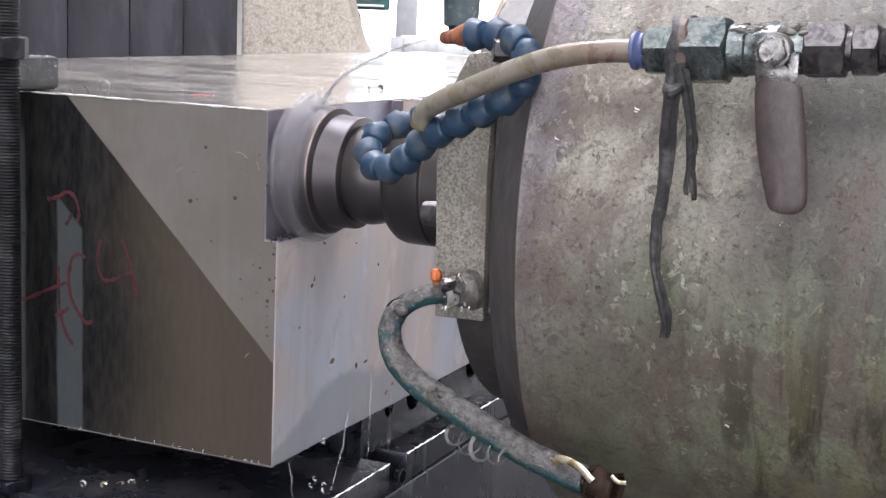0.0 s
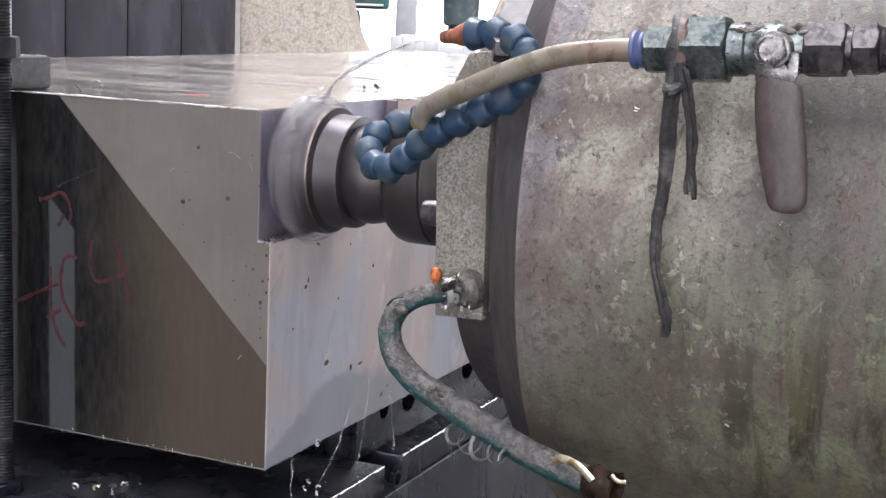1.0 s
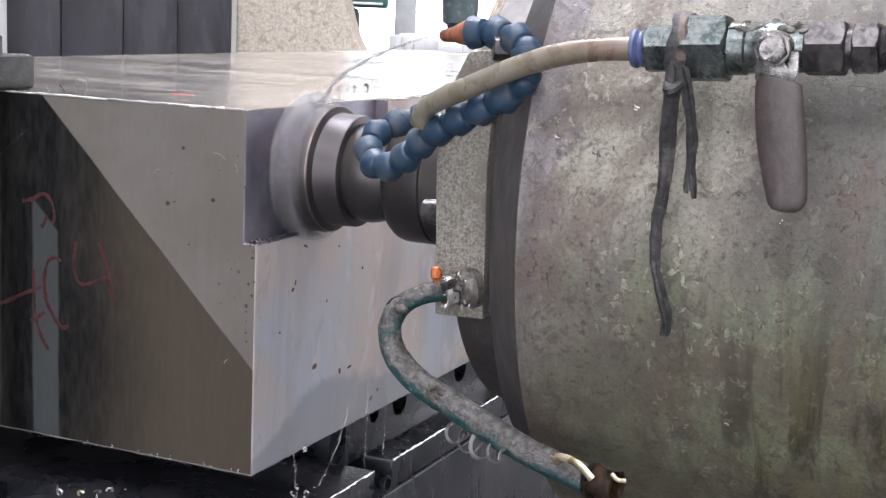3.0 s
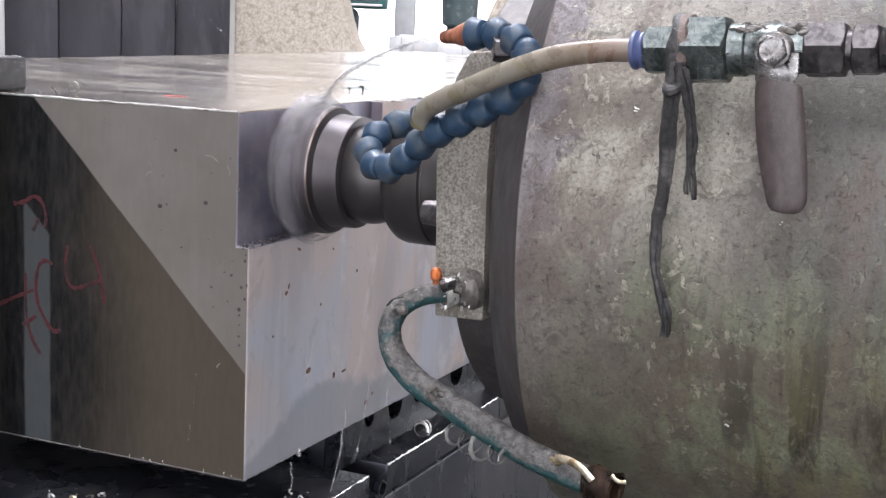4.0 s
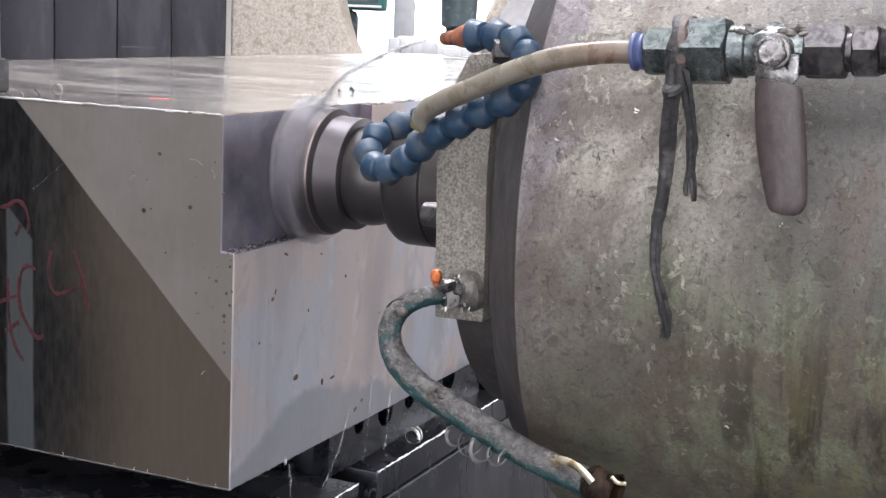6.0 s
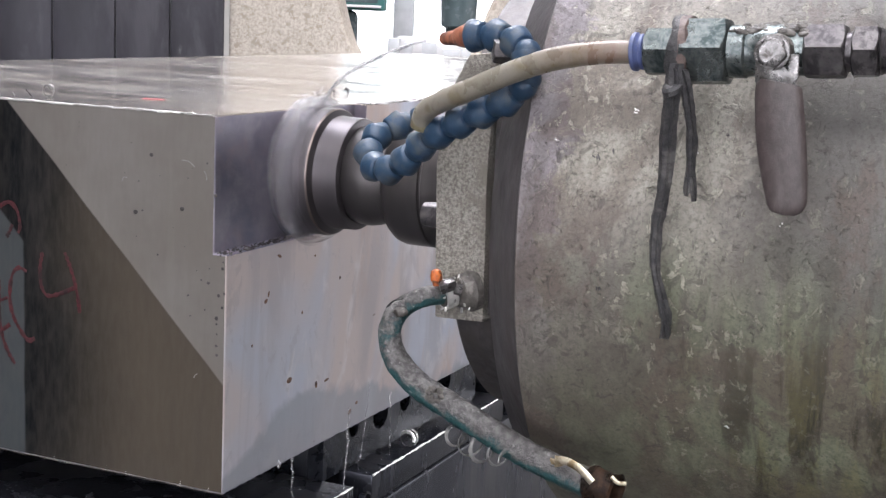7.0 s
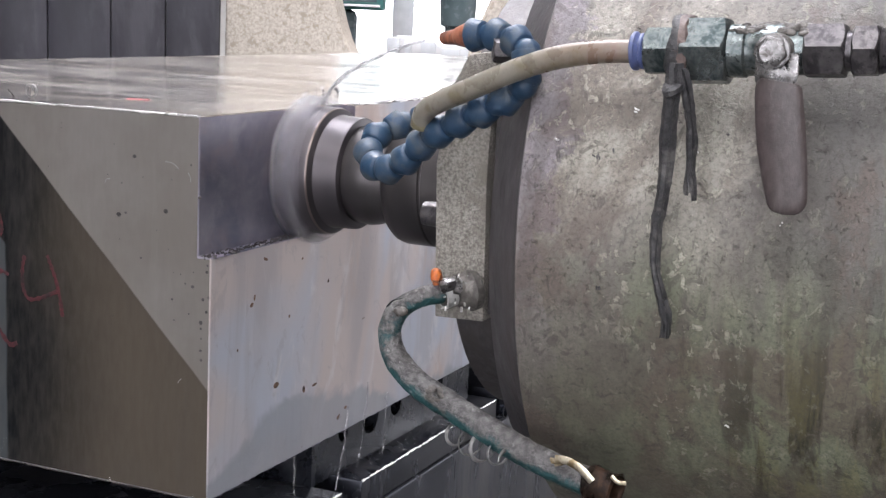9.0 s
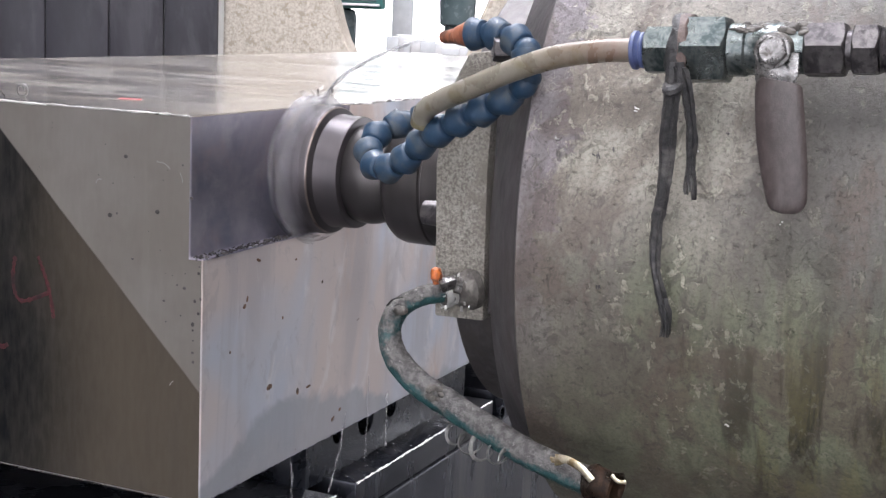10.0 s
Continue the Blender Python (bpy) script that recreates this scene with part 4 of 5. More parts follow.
# ---- jointed coolant hoses ----
def jointed_hose(points, r, label, tip=None, tip_label=""):
    """Ball-and-cup segments from the first point to the last."""
    h = thing("coolant_hose", label, "coolant hose", "jointed coolant hoses")
    path = [Vector(p[:3]) for p in smooth_path(points, 24)]
    total = sum((b - a).length for a, b in zip(path, path[1:]))
    count = max(2, round(total / (r * 2.5)))
    spots, gone = [path[0]], 0.0
    for a, b in zip(path, path[1:]):
        gone += (b - a).length
        if gone >= total / count * len(spots) - 1e-6:
            spots.append(b)
    for a, b in zip(spots, spots[1:]):
        n = (b - a).length
        prof = [(-0.30 * n, 0.60 * r), (-0.20 * n, 0.82 * r), (-0.08 * n, 0.95 * r), (0.06 * n, 0.97 * r), (0.20 * n, 0.90 * r), (0.30 * n, 0.78 * r), (0.36 * n, 0.76 * r), (0.38 * n, 0.92 * r),
                (0.42 * n, 1.02 * r), (0.60 * n, 1.12 * r), (0.80 * n, 1.24 * r), (0.92 * n, 1.28 * r), (0.945 * n, 1.26 * r), (0.945 * n, 1.10 * r), (0.85 * n, 1.02 * r), (0.7 * n, 0.85 * r)]
        part("segment", moved(lathe(prof, 28), along(a, b)), BLUE, h)
    if tip:
        a, b = spots[-1], Vector(tip)
        n = (b - a).length
        part("nozzle", moved(lathe([(-0.1 * n, 0.9 * r), (0.12 * n, 0.98 * r), (0.2 * n, 0.9 * r), (0.45 * n, 0.72 * r), (0.5 * n, 0.60 * r), (0.96 * n, 0.48 * r), (n, 0.42 * r), (n, 0.25 * r), (0.7 * n, 0.25 * r)], 24), along(a, b)), ORANGE, h, tip_label)
    return h


RIDING.append(jointed_hose([(0.2070, -0.1300, 0.2570), (0.1985, -0.1280, 0.2506), (0.1884, -0.1250, 0.2455), (0.1745, -0.1200, 0.2390), (0.1610, -0.1150, 0.2330), (0.1465, -0.1080, 0.2247),
                            (0.1314, -0.1000, 0.2125), (0.1134, -0.0900, 0.2062), (0.0985, -0.0750, 0.2140), (0.0978, -0.0610, 0.2225), (0.1074, -0.0500, 0.2285), (0.1201, -0.0450, 0.2325)],
                           0.0064, "dirty blue jointed plastic coolant hose looped beside the cutter"))
RIDING.append(jointed_hose([(0.2085, -0.1300, 0.2600), (0.2090, -0.1290, 0.2690), (0.2015, -0.1220, 0.2752), (0.1894, -0.1150, 0.2790), (0.1760, -0.1100, 0.2790), (0.1700, -0.1090, 0.2783)],
                           0.0064, "dirty blue jointed plastic coolant hose with a rusty orange nozzle", (0.1530, -0.1050, 0.2761), "rust-stained orange nozzle"))

# clear hose from the valve to the cutter
ch = thing("clear_hose", "yellowed clear plastic coolant hose bent down over the cutter", "hose")
part("hose", sweep(smooth_path([(0.2640, -0.145, 0.2757), (0.2470, -0.146, 0.2745), (0.2255, -0.144, 0.2705), (0.2030, -0.140, 0.2629), (0.1812, -0.135, 0.2537), (0.1625, -0.1255, 0.2465),
                                (0.1515, -0.119, 0.2405), (0.1485, -0.115, 0.2335)], 8), 0.0052, 20, wobble=0.02), CLEAR, ch)
end = along((0.1493, -0.1160, 0.2372), (0.1481, -0.1146, 0.2320))
part("hose_end", moved(lathe([(-0.001, 0.0050), (-0.0005, 0.0056), (0.0040, 0.0057), (0.0047, 0.0053), (0.0047, 0.0036), (0.001, 0.0034)], 24, False), end), MOULD, ch, "stained mouldy hose end")
RIDING.append(ch)


# ---- valve ----
def valve():
    v = thing("ball_valve", "tarnished brass ball valve in a pipe of hexagon fittings, handle down", "valve")
    m = along((0.2625, -0.145, 0.2756), (0.3700, -0.145, 0.2810))

    def on(bm):
        return moved(bm, m)
    part("push_collar", on(lathe([(-0.0005, 0.0056), (-0.0005, 0.0078), (0.0002, 0.0084), (0.0016, 0.0084), (0.0022, 0.0074), (0.0032, 0.0068), (0.0036, 0.0078), (0.0046, 0.0078), (0.006, 0.0068)], 32)), PALE_BLUE, v, "pale blue plastic ring")
    part("inlet_nut", on(moved(hexagon(0.0135, 0.0190, 0.001, 0.42), pose(0.0060, 0, 0))), ZINC, v)
    part("neck", on(lathe([(0.0190, 0.0085), (0.0225, 0.0085)], 24)), DARK_ZINC, v)
    part("union_nut", on(moved(hexagon(0.0200, 0.0262, 0.0016, 0.40), pose(0.0222, 0, 0))), ZINC, v, "large greenish hexagon nut")
    part("body", on(lathe([(0.0422, 0.0098), (0.0425, 0.0112), (0.0490, 0.0112), (0.0500, 0.0104), (0.0530, 0.0104), (0.0545, 0.0108), (0.0570, 0.0114), (0.0640, 0.0114), (0.0665, 0.0108), (0.0690, 0.0100), (0.0745, 0.0098)], 40)), ZINC, v)
    part("outlet_nut", on(moved(hexagon(0.0165, 0.0205, 0.0012, 0.36), pose(0.0735, 0, 0))), DARK_ZINC, v)
    part("spacer", on(lathe([(0.0898, 0.0082), (0.0930, 0.0082)], 24)), DARK_ZINC, v)
    part("reducer_nut", on(moved(hexagon(0.0105, 0.0195, 0.0012, 0.44), pose(0.0925, 0, 0))), DARK_ZINC, v)
    thread = []
    for k in range(18):
        thread.append((0.1030 + 0.0009 * k, 0.0096 if k % 2 else 0.0086))
    part("pipe_thread", on(lathe(thread, 28)), DARK_ZINC, v)
    part("pipe", on(lathe([(0.1188, 0.0088), (0.5, 0.0088)], 28)), DARK_ZINC, v)
    # handle hangs from a stem that points to the viewer
    part("stem", moved(lathe([(0, 0.0055), (0.012, 0.0055), (0.0122, 0.0045), (0.018, 0.0045)], 20), along((0.3250, -0.155, 0.2788), (0.3275, -0.180, 0.2788))), CHROME, v)
    part("stem_nut", moved(hexagon(0.0045, 0.0112, 0.0007, 0.3), along((0.32645, -0.1684, 0.2788), (0.3287, -0.1925, 0.2790))), CHROME, v)
    # bent sheet lever: a flat under the nut, a raised ear and a shank into the grip
    lever = prism([(0.3200, 0.2670), (0.3197, 0.2752), (0.3228, 0.2768), (0.3290, 0.2760), (0.3326, 0.2722), (0.3331, 0.2784), (0.3369, 0.2784), (0.3374, 0.2695), (0.3354, 0.2648), (0.3212, 0.2648)], -0.1668, -0.1650, 1, 0.0004)
    join(lever, moved(lathe([(0, 0.0), (0, 0.0072), (0.0012, 0.0072), (0.0014, 0.0066), (0.0014, 0.0)], 28, False), along((0.32630, -0.1672, 0.2788), (0.3285, -0.1925, 0.2790))))
    part("stem_boss", ball((0.3255, -0.154, 0.2795), 0.0068, (1.1, 0.9, 1.0), 8), MUDDY, v)
    crust, rm = bmesh.new(), random.Random(41)
    for _ in range(110):
        u, a = rm.uniform(0.043, 0.074), rm.uniform(0.75, 2.4)
        join(crust, moved(ball((0, 0, 0), rm.uniform(0.0009, 0.0024), (1.4, 1.0, 0.8), 5), m @ Matrix.Translation((u, -math.cos(a) * 0.0102, math.sin(a) * 0.0102))))
    tagged(part("mud_crust", rough_up(crust, 0.004, 0.0009), MUDDY, v, "dried grey mud crust"), kind="stuff")
    handle = part("handle", lever, CHROME, v, "scratched zinc-plated handle")
    grip = []
    for u, w, x in ((0.0, 0.0072, 0.3300), (0.02, 0.0086, 0.3299), (0.07, 0.0095, 0.3299), (0.25, 0.0099, 0.3311), (0.45, 0.0100, 0.3326), (0.65, 0.0095, 0.3345), (0.85, 0.0085, 0.3364), (0.93, 0.0077, 0.3372), (0.975, 0.0058, 0.3376), (1.0, 0.003, 0.3377)):
        grip.append((x, -0.1665, 0.2672 - u * 0.0535, w))
    gp = smooth_path(grip, 3)
    part("grip", sweep(gp, [abs(p[3]) for p in gp], 24, 0.26, (0, 1, 0)), GRIP, handle, "worn brown vinyl grip")
    return v


RIDING.append(valve())


# ---- tape rags tied round the pipe ----
def rag():
    r = thing("cloth_tape", "oil-soaked dark cloth tape knotted round the pipe, hanging in strips", "cloth tape")

    def strip(points, width, seed):
        """A creased flat ribbon: each short length leans a little."""
        p = smooth_path(points, 5)
        rr = random.Random(seed)
        bm, last = bmesh.new(), None
        for i, q in enumerate(p):
            w = width * (1.12 - 0.48 * i / len(p) + 0.05 * math.sin(i * 0.9 + seed) + 0.12 * (rr.random() - 0.5))
            lean = 0.22 * math.sin(i * 0.40 + seed) + 0.25 * (rr.random() - 0.5)
            dx, dy = w * math.cos(lean), w * math.sin(lean)
            sag = 0.0012 + 0.0006 * rr.random()
            row = [bm.verts.new((q[0] + k * dx, q[1] + k * dy + off, q[2] + 0.0006 * (rr.random() - 0.5)))
                   for k, off in ((-1, 0), (-0.45, -sag), (0.1, -0.3 * sag), (0.55, -sag), (1, 0.0002), (0.5, 0.0009), (-0.5, 0.0009))]
            if last:
                for k in range(7):
                    bm.faces.new((last[k], last[(k + 1) % 7], row[(k + 1) % 7], row[k]))
            else:
                bm.faces.new(row)
            last = row
        bm.faces.new(last[::-1])
        return bm
    c = Vector((0.2847, -0.145, 0.2770))
    for k in range(3):
        loop = [c + Vector((0.0012 * (k - 1) + 0.001 * math.sin(3 * a + k), -math.cos(a) * 0.0128, math.sin(a) * 0.0140)) for a in [2 * math.pi * i / 24 for i in range(25)]]
        part("wrap", sweep(loop, 0.0013, 8, 2.6 - 0.3 * k, (1, 0, 0), 0.35, k), GRIME if k else RAG, r)
    part("knot", sweep(smooth_path([(0.2822, -0.1590, 0.2622), (0.2834, -0.1630, 0.2600), (0.2860, -0.1632, 0.2606), (0.2874, -0.1595, 0.2628)], 4), 0.0026, 8, 0.8, (0, 1, 0), 0.3, 4), RAG, r)
    part("strip", strip([(0.2850, -0.1605, 0.272), (0.2846, -0.160, 0.2604), (0.2827, -0.155, 0.2433), (0.2818, -0.151, 0.2290), (0.2811, -0.150, 0.2185), (0.2795, -0.148, 0.2080), (0.2786, -0.148, 0.2008),
                         (0.2790, -0.148, 0.1833), (0.2824, -0.148, 0.1711), (0.2848, -0.148, 0.1613)], 0.0035, 3), RAG, r)
    part("frayed_end", strip([(0.2830, -0.148, 0.1690), (0.2856, -0.1475, 0.1600), (0.2850, -0.147, 0.1515)], 0.0027, 5), RAG, r)
    part("frayed_end", strip([(0.2838, -0.148, 0.1660), (0.2866, -0.149, 0.1590), (0.2872, -0.149, 0.1535)], 0.0015, 6), RAG, r)
    part("strip", strip([(0.2870, -0.1605, 0.270), (0.2895, -0.160, 0.2640), (0.2915, -0.156, 0.2520), (0.2924, -0.152, 0.2400), (0.2922, -0.150, 0.2268), (0.2930, -0.150, 0.2170)], 0.0029, 7), RAG, r)
    part("frayed_end", strip([(0.2920, -0.150, 0.224), (0.2908, -0.149, 0.2190), (0.2908, -0.149, 0.2155)], 0.0018, 8), RAG, r)
    part("frayed_end", strip([(0.2932, -0.150, 0.224), (0.2944, -0.151, 0.2180), (0.2948, -0.151, 0.2140)], 0.0017, 10), RAG, r)
    return r


RIDING.append(rag())


# ---- drain hose at the foot of the nose plate ----
def drain():
    d = thing("drain_hose", "muddy green rubber drain hose clamped to the nose plate", "hose")
    path = smooth_path([(0.1600, -0.0975, 0.1490), (0.1542, -0.1020, 0.1478), (0.1476, -0.1080, 0.1460), (0.1407, -0.1130, 0.1413), (0.1367, -0.1160, 0.1341), (0.1369, -0.1175, 0.1244), (0.1430, -0.1200, 0.1147),
                        (0.1567, -0.1235, 0.1055), (0.1737, -0.1265, 0.0993), (0.1930, -0.1300, 0.0924), (0.2157, -0.1345, 0.0852), (0.2344, -0.1380, 0.0808), (0.2536, -0.1410, 0.0772)], 12)
    part("hose", rough_up(sweep(path, [0.0051 + 0.0017 * min(1, max(0, i - 30) / 60) for i in range(len(path))], 36, wobble=0.02, seed=3), 0.006, 0.0005), RUBBER, d)
    part("spigot", moved(lathe([(-0.003, 0.0105), (0.001, 0.0108), (0.0025, 0.0094), (0.006, 0.0088), (0.008, 0.0066), (0.016, 0.0056)], 28), along((0.1672, -0.0890, 0.1493), (0.1500, -0.1100, 0.1460))), MUDDY, d, "rough mud-caked spigot")
    crumbs, rc = bmesh.new(), random.Random(17)
    for _ in range(26):
        a, u = rc.uniform(-1.2, 2.4), rc.random()
        w = rc.uniform(0.0004, 0.0014)
        c0 = Vector((0.1672, -0.0890, 0.1493)).lerp(Vector((0.1560, -0.1030, 0.1470)), u)
        c0 += Vector((0.6 * math.cos(a), -0.5, math.sin(a))) * (0.0098 - 0.0030 * u)
        join(crumbs, moved(box((-w, -0.0004, -w * 0.5), (w, 0.0004, w * 0.5), 0.0002, 1), Matrix.Translation(c0) @ pose(0, 0, 0, rc.uniform(0, 180), rc.uniform(0, 180), rc.uniform(0, 180))))
    tagged(part("shavings", crumbs, SWARF, d, "bright clinging shavings"), kind="stuff")
    band = moved(lathe([(0, 0.0062), (0, 0.0074), (0.0055, 0.0074), (0.0022, 0.0062), (0.0030, 0.0066), (0.0030, 0.0078), (0.0062, 0.0078), (0.0062, 0.0062)], 32, False), along((0.1610, -0.0970, 0.1492), (0.1500, -0.1100, 0.1452)))
    cl = part("hose_clamp", band, SWARF, d, "shiny steel hose clamp")
    part("screw_housing", moved(box((-0.0035, -0.0025, -0.0022), (0.0050, 0.0025, 0.0032), 0.0007), Matrix.Translation((0.1618, -0.1065, 0.1535)) @ pose(0, 0, 0, 20, -20, 35)), CHROME, cl)
    part("screw", moved(hexagon(0.0035, 0.0054, 0.0005), Matrix.Translation((0.1655, -0.1050, 0.1530)) @ pose(0, 0, 0, 0, 15, 30)), CHROME, cl)
    tag = moved(moved(lathe([(-0.001, 0.0022), (0.0012, 0.0025), (0.0018, 0.0031), (0.0048, 0.0030), (0.0066, 0.0024), (0.0074, 0.0011)], 10), pose(0, 0, 0, 0, -90, 0)), Matrix.Translation((0.1562, -0.1060, 0.1545)) @ pose(0, 0, 0, 0, -8, 20))
    part("cap", tag, BRIGHT_ORANGE, d, "bright orange plastic cap")
    part("torn_skin", sweep(smooth_path([(0.1362, -0.1210, 0.1425), (0.1400, -0.1220, 0.1462), (0.1450, -0.1220, 0.1480)], 5), 0.0012, 6, 0.3), RAG, d)
    part("torn_skin", rough_up(ball((0.1432, -0.1200, 0.1405), 0.0034, (1.2, 0.7, 0.8), 8), 0.003, 0.0008), MUDDY, d)
    sore = bmesh.new()
    for k in range(7):
        a = 2 * math.pi * k / 7
        join(sore, ball((0.1690 + 0.0034 * math.cos(a), -0.1322 + 0.0006 * math.sin(2 * a), 0.1045 + 0.0030 * math.sin(a)), 0.0015 + 0.0003 * (k % 3), (1.2, 0.6, 1), 5))
    part("blister", rough_up(sore, 0.003, 0.0005), MUDDY, d, "burst muddy blister")
    part("end_collar", rough_up(moved(lathe([(-0.002, 0.0064), (-0.001, 0.0076), (0.0010, 0.0081), (0.0100, 0.0080), (0.0135, 0.0086), (0.0140, 0.0070), (0.0060, 0.0070)], 28), along((0.2542, -0.1420, 0.0781), (0.2723, -0.1460, 0.0764))), 0.004, 0.0007), COLLAR, d, "wet rusty brown end collar")
    part("collar_rim", rough_up(moved(lathe([(0.0000, 0.0076), (0.0004, 0.0086), (0.0020, 0.0087), (0.0026, 0.0078)], 28), along((0.2542, -0.1420, 0.0781), (0.2723, -0.1460, 0.0764))), 0.003, 0.0005), COLLAR, d)
    part("clip", sweep(smooth_path([(0.2387, -0.1490, 0.0885), (0.2451, -0.1500, 0.0888), (0.2518, -0.1510, 0.0865), (0.2575, -0.1510, 0.0816)], 6), 0.0020, 8, 0.35, (0, 1, 0)), GOLD, d, "yellow plated spring clip")
    for x0, z0 in ((0.2359, 0.0877), (0.2365, 0.0865), (0.2383, 0.0854)):
        part("clip_prong", sweep(smooth_path([(x0, -0.148, z0), (0.6 * x0 + 0.4 * 0.2442, -0.1485, 0.6 * z0 + 0.4 * 0.0884 - 0.0003), (0.2442, -0.1490, 0.0884)], 4), 0.0009, 6, 0.5, (0, 1, 0)), GOLD, d)
    part("clip_ear", sweep(smooth_path([(0.2667, -0.1520, 0.0862), (0.2697, -0.1520, 0.0838), (0.2737, -0.1520, 0.0840)], 4), 0.0010, 8, 0.35, (0, 1, 0)), GOLD, d)
    return d


RIDING.append(drain())


def coil(at, turns, r, pitch, wire, seed, lean=(1, -0.3, -0.45)):
    """A springy curl of swarf."""
    rnd = random.Random(seed)
    d = Vector(lean).normalized()
    a = d.orthogonal().normalized()
    b = d.cross(a)
    pts = []
    for i in range(int(turns * 14) + 1):
        w = 2 * math.pi * i / 14
        k = r * (1 + 0.25 * math.sin(w * 0.37 + seed))
        pts.append(Vector(at) + d * (pitch * i / 14) + (a * math.cos(w) + b * math.sin(w)) * k)
    return sweep(pts, wire, 6, 0.45, (0, 0, 1), 0.3, seed)


hang = thing("swarf_coil", "grey springy coil of swarf hanging under the drain hose", "swarf")
part("coil", coil((0.1735, -0.1240, 0.0830), 4.4, 0.0050, 0.0098, 0.0010, 3, (0.88, -0.40, -0.06)), COIL, hang)
RIDING.append(hang)


# ---- coolant jet ----
def jet():
    j = thing("coolant_jet", "thin milky jet of coolant arching onto the cutter", "coolant jet")
    p = smooth_path([(0.1540, -0.105, 0.2762), (0.1329, -0.090, 0.2732), (0.1023, -0.060, 0.2668), (0.0700, -0.030, 0.2575), (0.0369, 0.005, 0.2462), (0.0118, 0.030, 0.2300)], 8)
    part("stream", sweep(p, [0.0006 + 0.0009 * (i / len(p)) ** 2 for i in range(len(p))], 10, wobble=0.5, seed=2), FROTH, j)
    for k in range(3):
        q = [(a[0] + 0.0006 * k * math.sin(i + k), a[1], a[2] - 0.0009 * (k - 0.6) * i / len(p)) for i, a in enumerate(p)]
        part("strand", sweep(q[10:], [0.0005 + 0.0006 * i / len(p) for i in range(len(q) - 10)], 6, wobble=0.8, seed=5 + k), FROTH, j)
    spray, rs = bmesh.new(), random.Random(8)
    for _ in range(90):
        u = rs.random()
        p0 = Vector((0.0100, 0.030, 0.2290)) + Vector((rs.gauss(0, 0.008), rs.gauss(0, 0.009), abs(rs.gauss(0, 0.006))))
        join(spray, ball(p0, 0.0003 + 0.0010 * u * u, (1, 1, 1), 4))
    for _ in range(16):
        p0 = Vector((0.006, 0.026, 0.2285)) + Vector((rs.gauss(0, 0.006), rs.gauss(0, 0.008), abs(rs.gauss(0, 0.003))))
        join(spray, ball(p0, rs.uniform(0.0010, 0.0026), (1.3, 1.3, 0.6), 6))
    tagged(part("splash", spray, MIST, j, "fine milky splash"), kind="stuff")
    return j


RIDING.append(jet())


# ---- coolant running off the slab's lower edge, and the spark ----
TRICKLES = []


def trickle(x, y, z, drop, lean, seed):
    """A thin broken rope of coolant that hangs and sways from the slab's side."""
    ob = thing("coolant_trickle", "thin swaying trickle of milky coolant falling past the slab", "coolant", "coolant trickles")
    rnd = random.Random(seed)
    pts = [(0.0006 * rnd.uniform(-1, 1), lean * (i / 11) ** 1.5 + 0.0006 * rnd.uniform(-1, 1), -drop * i / 11) for i in range(12)]
    part("strand", sweep(pts, [0.0008 * rnd.uniform(0.3, 1.3) * (1 - 0.4 * i / 11) for i in range(12)], 7), MIST, ob)
    u = rnd.uniform(0.6, 0.9)
    part("bead", ball((0.0003, lean * u ** 1.5, -drop * u), rnd.uniform(0.0005, 0.0008), (1, 1, 2.2), 6), WATER, ob)
    TRICKLES.append((ob, Vector((x, y, z)), seed))


trickle(0.0030, 0.126, 0.030, 0.062, -0.012, 1)
trickle(0.0032, 0.158, 0.014, 0.048, 0.002, 2)
trickle(0.0034, 0.095, 0.016, 0.052, -0.024, 3)
trickle(0.0030, 0.020, 0.000, 0.036, 0.0, 4)

SPARK = glow("white_hot_metal", (1.0, 0.62, 0.36), 60.0)
spark = thing("hot_chip", "white-hot chip of steel sparking off the cutter", "spark")
part("core", ball((0, 0, 0), 0.0042, (1, 1, 1.3), 8), SPARK, spark)
part("tail", sweep([(0.004 * i * 0.3, 0, 0.004 * i) for i in range(5)], [0.0014, 0.0011, 0.0008, 0.0005, 0.0002], 6), SPARK, spark)


# ---- swarf on the slab and the table ----
def chip(name_label, at, size, seed, turns=1.2, material=None):
    ob = thing("steel_chip", name_label, "steel chip", "curled steel chips", at=at)
    rnd = random.Random(seed)
    pts = []
    for i in range(int(turns * 12) + 1):
        a = 2 * math.pi * i / 12
        r = size * (0.45 + 0.10 * a / 6.28)
        pts.append((r * math.cos(a), 0.35 * size * a / 6.28 - 0.2 * size, r * math.sin(a) + size * 0.5))
    lean = pose(0, 0, 0, rnd.uniform(-70, 70), rnd.uniform(-40, 40), rnd.uniform(0, 360)) if turns < 1.22 else pose(0, 0, 0)
    bm = moved(sweep(pts, size * (0.20 if turns < 1.22 else 0.10), 6, 0.25, (0, 1, 0), 0.6, seed), lean)
    low = min(v.co.z for v in bm.verts)
    part("curl", moved(bm, pose(0, 0, -low)), material or SWARF, ob)
    return ob


